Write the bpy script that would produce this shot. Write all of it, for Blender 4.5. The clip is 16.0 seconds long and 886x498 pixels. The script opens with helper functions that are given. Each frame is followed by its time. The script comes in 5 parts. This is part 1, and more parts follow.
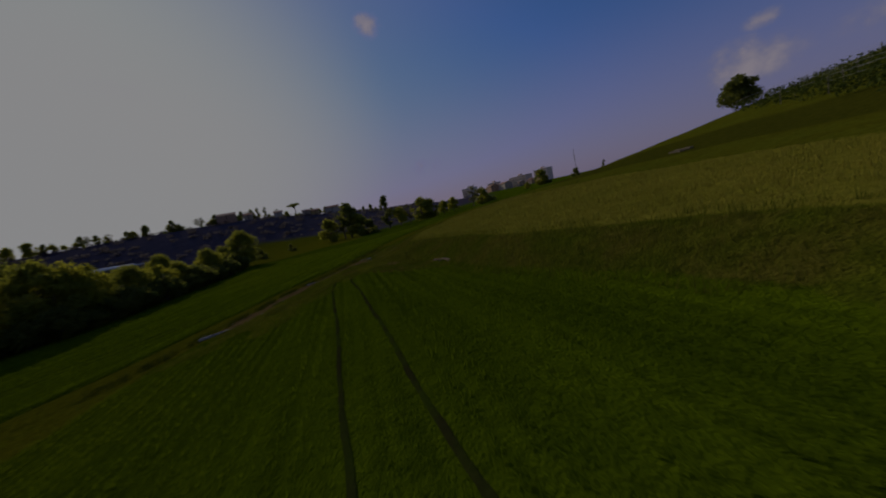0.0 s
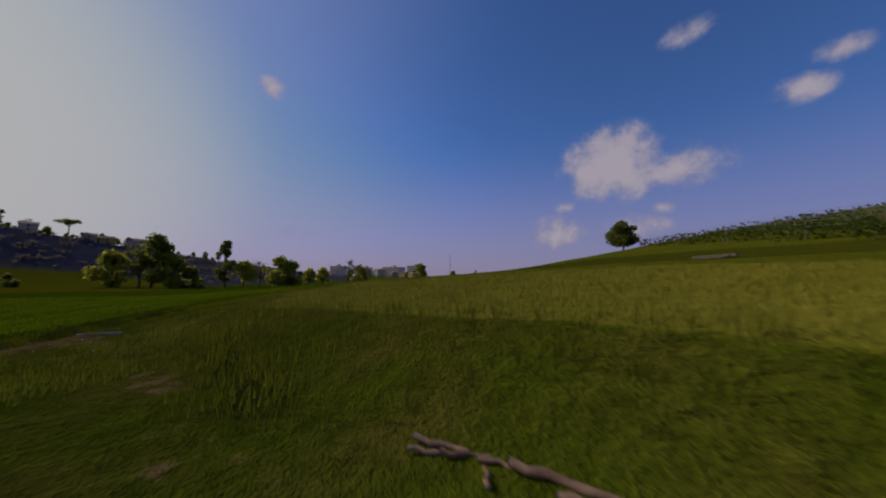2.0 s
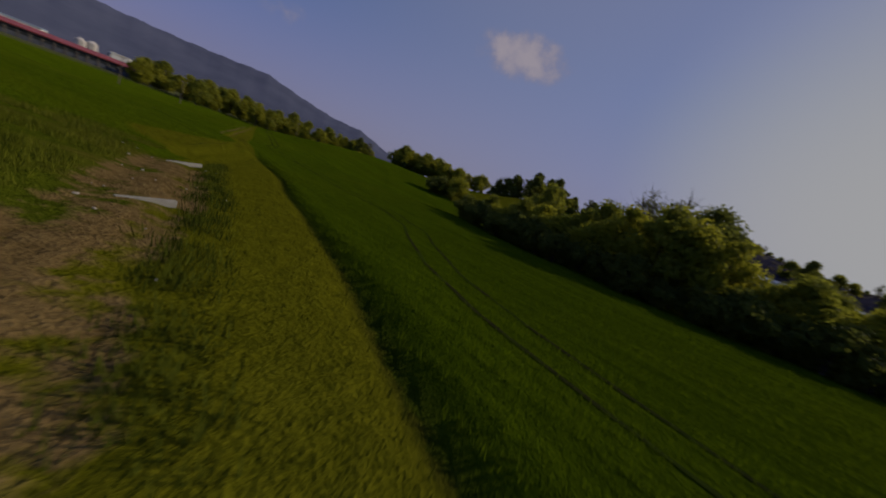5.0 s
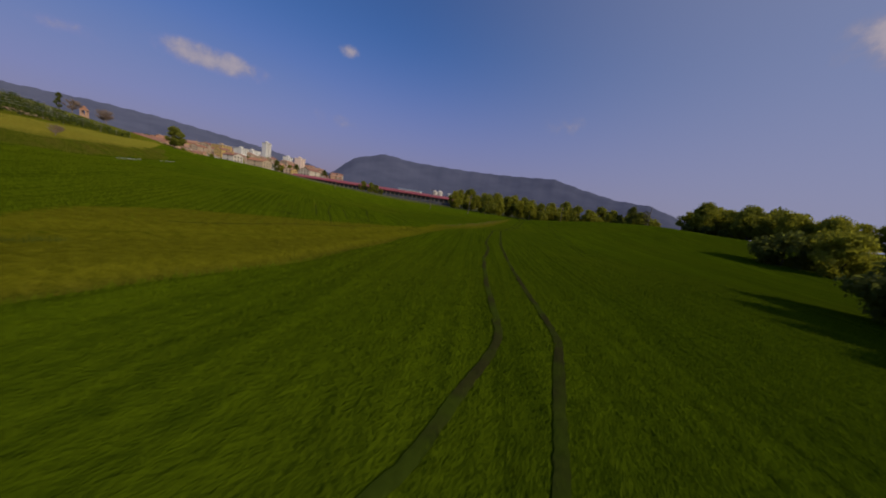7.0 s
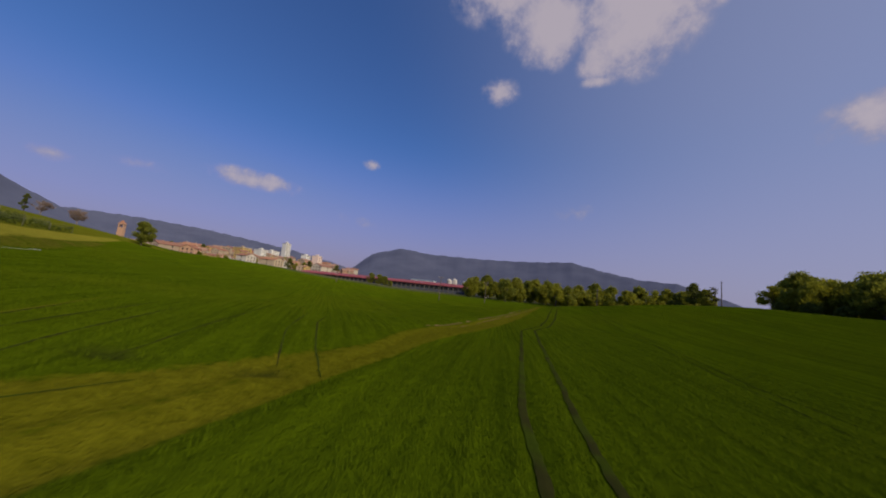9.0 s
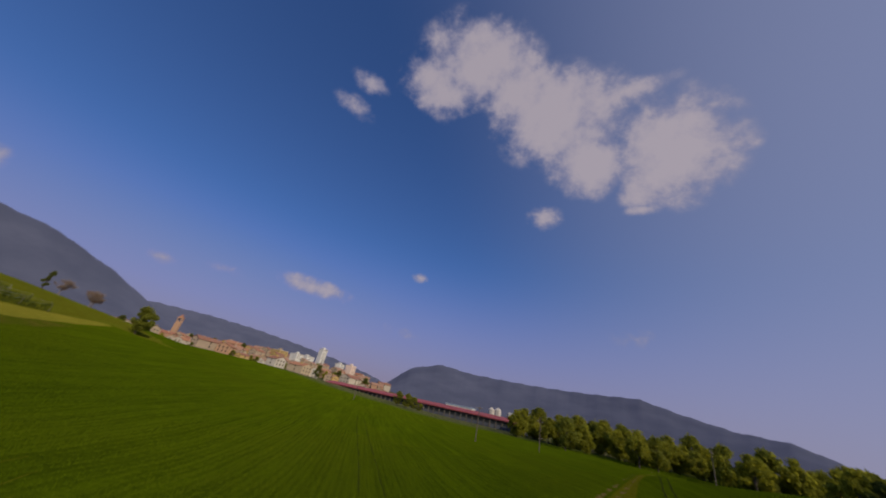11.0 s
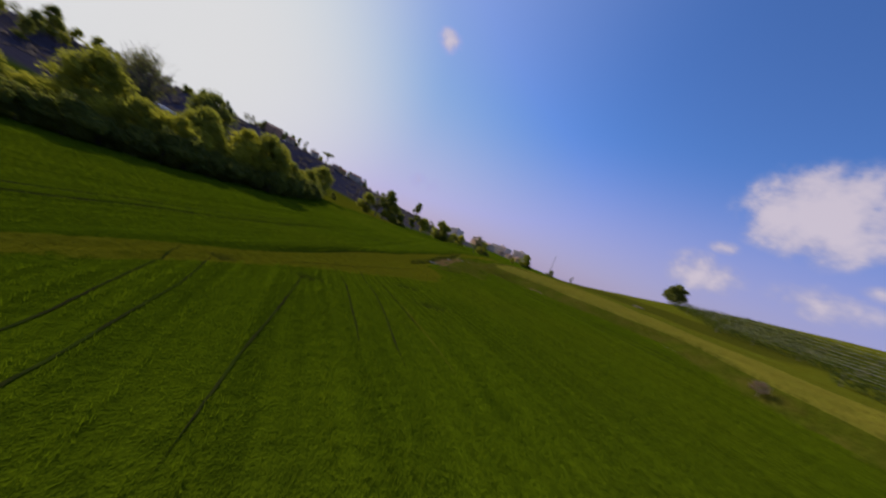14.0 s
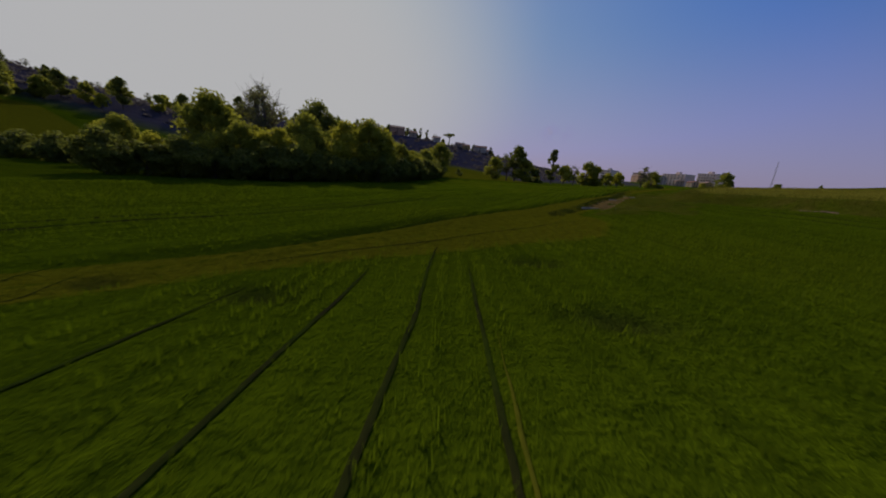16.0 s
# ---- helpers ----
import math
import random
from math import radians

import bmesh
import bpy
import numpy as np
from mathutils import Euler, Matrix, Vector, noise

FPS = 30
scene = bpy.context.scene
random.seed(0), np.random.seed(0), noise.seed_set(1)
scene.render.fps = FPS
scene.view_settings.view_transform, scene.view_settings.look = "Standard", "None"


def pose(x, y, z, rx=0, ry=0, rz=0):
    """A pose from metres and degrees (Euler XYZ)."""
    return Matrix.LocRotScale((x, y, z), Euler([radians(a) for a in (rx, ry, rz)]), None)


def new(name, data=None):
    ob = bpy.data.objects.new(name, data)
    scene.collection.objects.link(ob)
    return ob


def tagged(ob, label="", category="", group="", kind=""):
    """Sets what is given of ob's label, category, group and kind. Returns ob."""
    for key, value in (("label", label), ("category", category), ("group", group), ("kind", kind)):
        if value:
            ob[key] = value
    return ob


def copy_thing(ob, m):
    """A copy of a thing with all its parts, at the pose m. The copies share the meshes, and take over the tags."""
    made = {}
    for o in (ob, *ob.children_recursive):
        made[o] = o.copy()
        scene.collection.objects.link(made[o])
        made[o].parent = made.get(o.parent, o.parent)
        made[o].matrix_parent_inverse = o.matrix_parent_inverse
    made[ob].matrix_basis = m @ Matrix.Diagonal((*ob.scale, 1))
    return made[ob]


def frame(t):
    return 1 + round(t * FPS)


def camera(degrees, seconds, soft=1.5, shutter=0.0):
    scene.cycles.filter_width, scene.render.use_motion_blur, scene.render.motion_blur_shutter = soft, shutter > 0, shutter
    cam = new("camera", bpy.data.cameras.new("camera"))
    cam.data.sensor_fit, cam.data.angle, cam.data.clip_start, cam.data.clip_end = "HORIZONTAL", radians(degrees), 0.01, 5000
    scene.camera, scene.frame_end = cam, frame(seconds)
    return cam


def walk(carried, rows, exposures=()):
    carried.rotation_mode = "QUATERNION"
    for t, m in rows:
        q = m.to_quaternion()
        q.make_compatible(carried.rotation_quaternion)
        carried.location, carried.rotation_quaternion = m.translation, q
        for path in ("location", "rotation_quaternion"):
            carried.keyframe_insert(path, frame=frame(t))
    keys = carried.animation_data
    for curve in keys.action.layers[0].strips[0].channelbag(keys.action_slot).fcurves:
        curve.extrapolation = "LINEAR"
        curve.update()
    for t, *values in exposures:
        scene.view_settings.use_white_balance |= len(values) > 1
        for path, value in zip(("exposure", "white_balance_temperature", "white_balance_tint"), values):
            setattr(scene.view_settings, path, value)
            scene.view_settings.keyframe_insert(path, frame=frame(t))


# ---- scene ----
cam = camera(109.4, 16.0, soft=1.9, shutter=0.2)
PATH = [  # seconds, place, turn
    (0, -0.04, 0.64, 0.34, 82.09, 12.43, -2.77),
    (0.5, -1.64, 6.03, -0.44, 80.31, 11.40, -16.64),
    (1, -2.37, 10.79, -1.02, 85.45, 8.62, -24.60),
    (1.5, -2.53, 15.18, -1.43, 93.81, 5.28, -29.75),
    (2, -1.91, 19.82, -1.49, 95.92, -0.96, -27.03),
    (2.5, -0.98, 24.12, -0.87, 93.16, -13.35, -12.46),
    (3, -0.36, 28.23, -0.14, 82.41, -27.17, 17.78),
    (3.5, -0.90, 32.27, 0.45, 71.21, -29.91, 50.58),
    (4, -2.78, 35.89, 0.19, 70.34, -28.09, 75.89),
    (4.2, -3.87, 37.35, -0.19, 73.40, -25.62, 85.79),
    (4.5, -5.86, 39.21, -0.91, 75.42, -21.68, 100.39),
    (5, -10.12, 39.90, -1.84, 78.87, -20.02, 123.23),
    (5.2, -11.65, 39.76, -1.95, 79.87, -20.00, 131.18),
    (7.3, -31.94, 24.79, -2.53, 80.97, -6.74, 174.80),
    (7.5, -32.88, 22.86, -2.55, 80.70, -5.76, 175.45),
    (8, -34.28, 17.68, -2.66, 82.75, -5.06, 175.35),
    (8.2, -34.70, 15.50, -2.70, 86.23, -5.58, 175.22),
    (10.3, -36.86, -9.28, -2.65, 109.95, -6.36, 178.34),
    (10.5, -37.16, -10.82, -2.10, 112.69, -6.89, 179.11),
    (11, -37.69, -13.84, -0.44, 116.85, -11.13, -177.42),
    (11.5, -37.09, -15.75, 1.98, 105.63, -37.29, -156.41),
    (12, -34.20, -18.01, 3.10, 82.31, -51.92, -122.93),
    (12.5, -31.13, -20.89, 2.73, 57.47, -53.38, -86.50),
    (13, -28.82, -22.49, 2.54, 46.37, -47.53, -54.65),
    (13.3, -27.42, -23.43, 2.12, 51.41, -36.36, -39.39),
    (13.5, -26.02, -23.97, 1.33, 58.96, -31.17, -30.88),
    (14, -23.18, -22.83, -0.72, 87.48, -22.00, -8.21),
    (14.5, -21.45, -19.90, -2.05, 92.52, -16.87, 11.44),
    (15, -20.57, -16.68, -2.53, 86.85, -11.43, 20.85),
    (15.5, -20.54, -13.54, -2.70, 79.33, -7.47, 21.05),
    (16, -21.17, -9.81, -2.73, 75.98, -4.95, 16.87),
]
EXPOSURES = [(0, -1.0), (0.5, -0.85), (1.0, -0.6), (1.5, -0.25), (2.0, -0.15), (3.0, -0.2), (4.3, -0.3), (5.0, -0.45), (7.5, 0.0), (8.2, 0.1), (10.5, 0.0), (11.5, -0.1), (12.5, 0.0), (13.5, 0.5), (14.0, 0.6), (14.5, 0.4), (15, 0.2), (15.5, 0.0), (16, -0.1)]

walk(cam, [(t, pose(x, y, z, rx, ry, rz)) for t, x, y, z, rx, ry, rz in PATH], EXPOSURES)

# ---- light ----
SUN_AZ, SUN_EL = -42.0, 30.0   # degrees clockwise from north (+y), and above the horizon
sun_dir = Vector((math.sin(radians(SUN_AZ)) * math.cos(radians(SUN_EL)), math.cos(radians(SUN_AZ)) * math.cos(radians(SUN_EL)), math.sin(radians(SUN_EL))))
sun = new("sun", bpy.data.lights.new("sun", "SUN"))
sun.data.energy, sun.data.angle, sun.data.color = 3.0, radians(0.6), (1.0, 0.86, 0.66)
sun.matrix_world = sun_dir.to_track_quat("Z", "Y").to_matrix().to_4x4()

world = bpy.data.worlds.new("sky")
scene.world = world
world.use_nodes = True


class Nodes:
    """Short hand for building a node tree."""

    def __init__(self, tree):
        self.tree = tree
        tree.nodes.clear()

    def add(self, kind, inputs=(), **settings):
        node = self.tree.nodes.new(kind)
        for key, value in settings.items():
            setattr(node, key, value)
        for key, value in dict(inputs).items():
            if isinstance(value, bpy.types.NodeSocket):
                self.tree.links.new(value, node.inputs[key])
            else:
                node.inputs[key].default_value = value
        return node

    def math(self, op, a, b=0.0, clamp=False):
        return self.add("ShaderNodeMath", {0: a, 1: b}, operation=op, use_clamp=clamp).outputs[0]

    def mix(self, fac, a, b, mode="MIX"):
        return self.add("ShaderNodeMix", {0: fac, 6: a, 7: b}, data_type="RGBA", blend_type=mode).outputs[2]

    def noise(self, vector, scale, detail=4.0, rough=0.55):
        return self.add("ShaderNodeTexNoise", {"Vector": vector, "Scale": scale, "Detail": detail, "Roughness": rough}).outputs[0]

    def ramp(self, fac, low, high):
        return self.add("ShaderNodeMapRange", {0: fac, 1: low, 2: high}, interpolation_type="SMOOTHSTEP").outputs[0]


def rgb(r, g, b):
    return (r, g, b, 1.0)


# sky: Nishita, with a pale veil about the sun and fair-weather clouds in fixed directions
w = Nodes(world.node_tree)
direction = w.add("ShaderNodeTexCoord").outputs["Generated"]
sky = w.add("ShaderNodeTexSky", sky_type="NISHITA", sun_disc=False, sun_elevation=radians(SUN_EL), sun_rotation=radians(SUN_AZ),
            altitude=300.0, air_density=1.0, dust_density=0.6, ozone_density=4.0).outputs[0]
height = w.add("ShaderNodeSeparateXYZ", {0: direction}).outputs[2]
tint = w.mix(w.ramp(height, 0.0, 0.45), rgb(0.110, 0.074, 0.108), rgb(0.057, 0.076, 0.112))
base = w.mix(1.0, sky, tint, "MULTIPLY")
base = w.mix(w.math("MULTIPLY", w.ramp(height, 0.42, -0.05), 0.85), base, rgb(0.205, 0.195, 0.315))
near_sun = w.add("ShaderNodeVectorMath", {0: direction, 1: sun_dir}, operation="DOT_PRODUCT").outputs["Value"]
base = w.mix(w.math("MULTIPLY", w.ramp(near_sun, 0.1, -0.95), 0.22), base, rgb(0.02, 0.045, 0.11))
# haze on the sunny side
hazy_side = Vector((math.sin(radians(-78)), math.cos(radians(-78)), 0.35)).normalized()
near_haze = w.add("ShaderNodeVectorMath", {0: direction, 1: hazy_side}, operation="DOT_PRODUCT").outputs["Value"]
base = w.mix(w.math("MULTIPLY", w.ramp(near_haze, -0.15, 0.95), 0.62), base, rgb(0.30, 0.315, 0.45))
wobble = w.noise(direction, 5.0, 5.0, 0.6)
wobble_fine = w.noise(direction, 17.0, 5.0, 0.62)
CLOUDS = [  # azimuth, elevation, half width, half height in degrees, strength
    (56.0, 19.0, 9.6, 7.4, 1.05), (65.0, 17.0, 8.4, 4.6, 0.85), (47.2, 8.6, 6.2, 4.2, 0.75), (58.8, 8.8, 6.6, 3.2, 0.60), (48.5, 12.8, 2.6, 1.6, 0.45), (62.5, 11.6, 2.8, 1.6, 0.45),
    (-3.4, 29.0, 2.8, 2.5, 0.65), (77.2, 23.2, 3.7, 2.4, 0.70), (80.5, 26.0, 3.2, 1.9, 0.50), (66.8, 33.5, 4.4, 2.6, 0.60), (1.4, 7.5, 4.4, 2.4, 0.42), (-39.6, 22.3, 6.4, 1.9, 0.50), (-38.0, 13.5, 7.0, 1.6, 0.30),
    (162.0, 52.5, 9.5, 6.0, 0.80), (171.4, 57.0, 12.0, 9.0, 1.00), (-178.0, 54.0, 9.0, 7.0, 0.90), (-166.0, 50.0, 14.0, 9.6, 1.05), (-160.2, 43.0, 8.0, 7.4, 1.00), (-145.2, 42.6, 10.0, 10.4, 1.05), (-149.0, 37.5, 6.0, 4.5, 0.8), (-149.0, 52.0, 7.0, 2.6, 0.60), (-136.0, 40.7, 3.2, 2.5, 0.55), (-151.0, 34.6, 3.4, 1.5, 0.50),
    (-168.9, 34.3, 4.6, 3.4, 0.75), (144.6, 43.8, 4.8, 2.6, 0.65), (145.8, 48.3, 4.2, 2.2, 0.60), (-118.0, 23.0, 9.6, 4.2, 0.90),
    (151.2, 13.6, 8.2, 2.3, 0.75), (168.8, 20.2, 2.2, 1.3, 0.60), (130.6, 10.6, 3.4, 1.4, 0.45), (167.4, 10.3, 6.0, 2.6, 0.32), (-153.4, 14.9, 5.5, 2.3, 0.35), (138.0, 12.0, 5.0, 1.6, 0.30),
    (99.0, 13.4, 6.0, 2.6, 0.80), (112.2, 14.1, 3.4, 2.6, 0.72), (97.4, 19.6, 3.8, 2.7, 0.70), (87.4, 8.8, 5.0, 2.4, 0.50)
]
cover = 0.0
for az, el, a, b, s in CLOUDS:
    f = Vector((math.sin(radians(az)) * math.cos(radians(el)), math.cos(radians(az)) * math.cos(radians(el)), math.sin(radians(el))))
    r = Vector((math.cos(radians(az)), -math.sin(radians(az)), 0.0))
    u = r.cross(f)
    dot = lambda v: w.add("ShaderNodeVectorMath", {0: direction, 1: v}, operation="DOT_PRODUCT").outputs["Value"]
    x = w.math("DIVIDE", dot(r), math.sin(radians(a)))
    y = w.math("DIVIDE", dot(u), math.sin(radians(b)))
    d = w.math("SQRT", w.math("ADD", w.math("MULTIPLY", x, x), w.math("MULTIPLY", y, y)))
    front = w.math("GREATER_THAN", dot(f), 0.3)
    blob = w.math("MULTIPLY", w.math("SUBTRACT", 1.0, d, clamp=True), front)
    cover = w.math("MAXIMUM", cover, w.math("MULTIPLY", blob, s))
billow = w.math("SUBTRACT", w.math("ADD", w.math("MULTIPLY", wobble, 0.5), w.math("MULTIPLY", wobble_fine, 0.5)), 0.5)
ragged = w.math("ADD", cover, w.math("MULTIPLY", billow, 1.9))
cloud = w.math("MULTIPLY", w.ramp(ragged, 0.10, 0.60), w.ramp(cover, 0.03, 0.25))
puff = w.mix(w.ramp(w.math("ADD", ragged, w.math("MULTIPLY", wobble_fine, 0.5)), 0.4, 1.1), rgb(0.26, 0.25, 0.36), rgb(0.43, 0.375, 0.42))
base = w.mix(w.math("MULTIPLY", cloud, 0.88), base, puff)
# glare about the low sun, no brighter than the camera's white
flat = w.add("ShaderNodeVectorMath", {0: w.add("ShaderNodeVectorMath", {0: direction, 1: (1.0, 1.0, 1.6)}, operation="MULTIPLY").outputs[0]}, operation="NORMALIZE").outputs[0]
glare = Vector((math.sin(radians(SUN_AZ - 8)), math.cos(radians(SUN_AZ - 8)), 0.32)).normalized()
near_glare = w.add("ShaderNodeVectorMath", {0: flat, 1: glare}, operation="DOT_PRODUCT").outputs["Value"]
base = w.mix(w.ramp(near_glare, 0.68, 0.98), base, rgb(0.47, 0.47, 0.50))
base = w.mix(1.0, base, rgb(0.47, 0.47, 0.48), "DARKEN")
back = w.add("ShaderNodeBackground", {"Color": base, "Strength": 1.0})
w.tree.links.new(back.outputs[0], w.add("ShaderNodeOutputWorld").inputs[0])

# ---- materials ----
def material(name, rough=0.9, spec=0.3):
    m = bpy.data.materials.new(name)
    m.use_nodes = True
    n = Nodes(m.node_tree)
    bsdf = n.add("ShaderNodeBsdfPrincipled", {"Roughness": rough, "Specular IOR Level": spec, "Diffuse Roughness": 0.65})
    n.tree.links.new(bsdf.outputs[0], n.add("ShaderNodeOutputMaterial").inputs[0])
    return m, n, bsdf


def connect(n, bsdf, colour, bump=None, strength=0.4, distance=0.05):
    n.tree.links.new(colour, bsdf.inputs["Base Color"])
    if bump is not None:
        b = n.add("ShaderNodeBump", {"Height": bump, "Strength": strength, "Distance": distance})
        n.tree.links.new(b.outputs[0], bsdf.inputs["Normal"])


def mottled(name, dark, light, scale=3.0, rough=0.85, fine=30.0, per_object=0.0, per_island=0.0, bump=0.3):
    """A surface with two scales of variation, in object metres, and optionally one shade per object or per loose piece."""
    m, n, bsdf = material(name, rough)
    at = n.add("ShaderNodeTexCoord").outputs["Object"]
    big, small = n.noise(at, scale, 4.0), n.noise(at, fine, 3.0)
    fac = n.math("ADD", n.math("MULTIPLY", n.ramp(big, 0.3, 0.7), 0.6), n.math("MULTIPLY", small, 0.4))
    if per_object:
        fac = n.math("ADD", fac, n.math("MULTIPLY", n.math("SUBTRACT", n.add("ShaderNodeObjectInfo").outputs["Random"], 0.5), per_object))
    if per_island:
        fac = n.math("ADD", fac, n.math("MULTIPLY", n.math("SUBTRACT", n.add("ShaderNodeNewGeometry").outputs["Random Per Island"], 0.5), per_island))
    fac = n.math("MULTIPLY", fac, 1.0, clamp=True)
    connect(n, bsdf, n.mix(fac, rgb(*dark), rgb(*light)), small, bump, 0.02)
    return m


def leafy(name, dark, light, through_light=0.35):
    """Leaves: a shade per leaf, and some light let through."""
    m, n, bsdf = material(name, 0.75, 0.08)
    geo = n.add("ShaderNodeNewGeometry")
    at = n.add("ShaderNodeTexCoord").outputs["Object"]
    fac = n.math("ADD", n.math("MULTIPLY", geo.outputs["Random Per Island"], 0.6), n.math("MULTIPLY", n.ramp(n.noise(at, 0.5, 2.0), 0.3, 0.7), 0.4))
    colour = n.mix(fac, rgb(*dark), rgb(*light))
    connect(n, bsdf, colour)
    glow = n.add("ShaderNodeBsdfTranslucent", {"Color": n.mix(0.5, colour, rgb(light[0] * 1.9, light[1] * 1.9, light[2] * 1.2))})
    both = n.add("ShaderNodeMixShader", {0: through_light, 1: bsdf.outputs[0], 2: glow.outputs[0]})
    n.tree.links.new(both.outputs[0], n.tree.nodes["Material Output"].inputs[0])
    return m


BARK = mottled("bark", (0.05, 0.04, 0.03), (0.16, 0.13, 0.10), 4.0, 0.9)
PALE_BARK = mottled("pale_bark", (0.16, 0.12, 0.10), (0.34, 0.28, 0.24), 4.0, 0.9)
LEAF = leafy("leaf_mid", (0.115, 0.135, 0.022), (0.27, 0.275, 0.042), 0.52)
LEAF_DARK = leafy("leaf_dark", (0.066, 0.085, 0.022), (0.17, 0.185, 0.040), 0.5)
LEAF_FRESH = leafy("leaf_fresh", (0.140, 0.155, 0.018), (0.34, 0.33, 0.042), 0.52)
LEAF_OLIVE = leafy("leaf_olive", (0.08, 0.085, 0.035), (0.19, 0.19, 0.08), 0.4)
BUD = leafy("bud", (0.16, 0.10, 0.07), (0.30, 0.20, 0.14), 0.3)


# ---- terrain ----
def soft(u, width):
    return width * np.logaddexp(0.0, np.asarray(u, float) / width)


def step(u):
    u = np.clip(u, 0.0, 1.0)
    return u * u * (3 - 2 * u)


def line_distance(x, y, pts):
    """Distance to a polyline, and the side: positive to the left of its way."""
    best, side = np.full(np.shape(x), 1e9), np.zeros(np.shape(x))
    for (ax, ay), (bx, by) in zip(pts[:-1], pts[1:]):
        dx, dy = bx - ax, by - ay
        s = np.clip(((x - ax) * dx + (y - ay) * dy) / (dx * dx + dy * dy), 0, 1)
        px, py = x - ax - s * dx, y - ay - s * dy
        d = np.hypot(px, py)
        near = d < best
        best = np.where(near, d, best)
        side = np.where(near, np.sign(dx * py - dy * px), side)
    return best, side


def inside(x, y, poly):
    """Signed distance to a polygon's edge, positive inside."""
    d, _ = line_distance(x, y, list(poly) + [poly[0]])
    odd = np.zeros(np.shape(x), bool)
    for (ax, ay), (bx, by) in zip(poly, list(poly[1:]) + [poly[0]]):
        cross = ((ay > y) != (by > y)) & (x < (bx - ax) * (y - ay) / (by - ay + 1e-12) + ax)
        odd ^= cross
    return np.where(odd, d, -d)


BANK = [(13.5, 62), (7, 53), (0.7, 43.5), (-2.6, 39.2), (-3.5, 37), (-2.5, 34.4), (-1.3, 32), (0, 29.6), (1.3, 26.5), (2.5, 23.5), (3.6, 20), (4.8, 16.5), (6.2, 13.5), (8.2, 10), (9.2, 6.5), (8.8, 2), (7.6, -4), (7.4, -11), (10, -20), (14, -31), (18, -40), (25, -50), (36, -68), (46, -85)]
PALE_EAST = [(15, 63), (15, 50), (16, 38), (17, 28), (18.5, 15), (19.5, 5), (19.5, -8), (25.5, -22), (32.5, -34), (38.5, -50), (43, -70), (48, -86)]
TRACK = [(36, 122), (20, 92), (8, 70), (0, 56), (-5, 49), (-8.1, 44.3), (-9.1, 40.5), (-9.9, 36.8), (-11.3, 33.6), (-12.9, 30.2), (-14.4, 26.2), (-16, 22), (-18.4, 17), (-22.5, 11), (-26.5, 5), (-30, -2), (-33, -10), (-35.5, -20), (-37.8, -28), (-41.5, -34), (-47.5, -46), (-52.5, -55), (-67, -80), (-93, -126), (-126, -185)]
STRIP_WEST = [(30, 122), (14, 92), (2, 70), (-6, 56), (-9.5, 49), (-11.7, 42.6), (-13, 39.4), (-14.4, 37), (-15.9, 34.4), (-17.6, 31), (-19.9, 26.4), (-22.9, 19.6), (-25.8, 14), (-27.8, 8), (-30.5, 0), (-34.5, -9), (-38, -18), (-42, -27), (-47, -36), (-55, -52), (-69, -80), (-95, -128), (-128, -189)]
STRIP_EAST = [(-17.6, 18.4), (-16.4, 12.5), (-17.6, 7.5), (-22.5, 2.5), (-28.5, -4), (-33.5, -12), (-36.2, -24)]
MEADOW_EAST = TRACK[11:18] + STRIP_EAST[::-1]
CORNER = [(-10.2, 30), (-9.2, 36), (-8.6, 40), (-6.5, 43), (-2.6, 39.4), (-3.3, 37), (-1.3, 32), (0, 29.6), (2, 24.5), (2.2, 21.8), (0, 20.6), (-3, 22.6), (-6, 25.6)]
HEDGE = [(-62, 11), (-53, 25.5), (-47, 40), (-45.5, 58), (-50, 88)]


RIDGE = [(-560, -60), (-350, 60), (-215, 150), (-112, 205), (-50, 300), (-30, 480)]


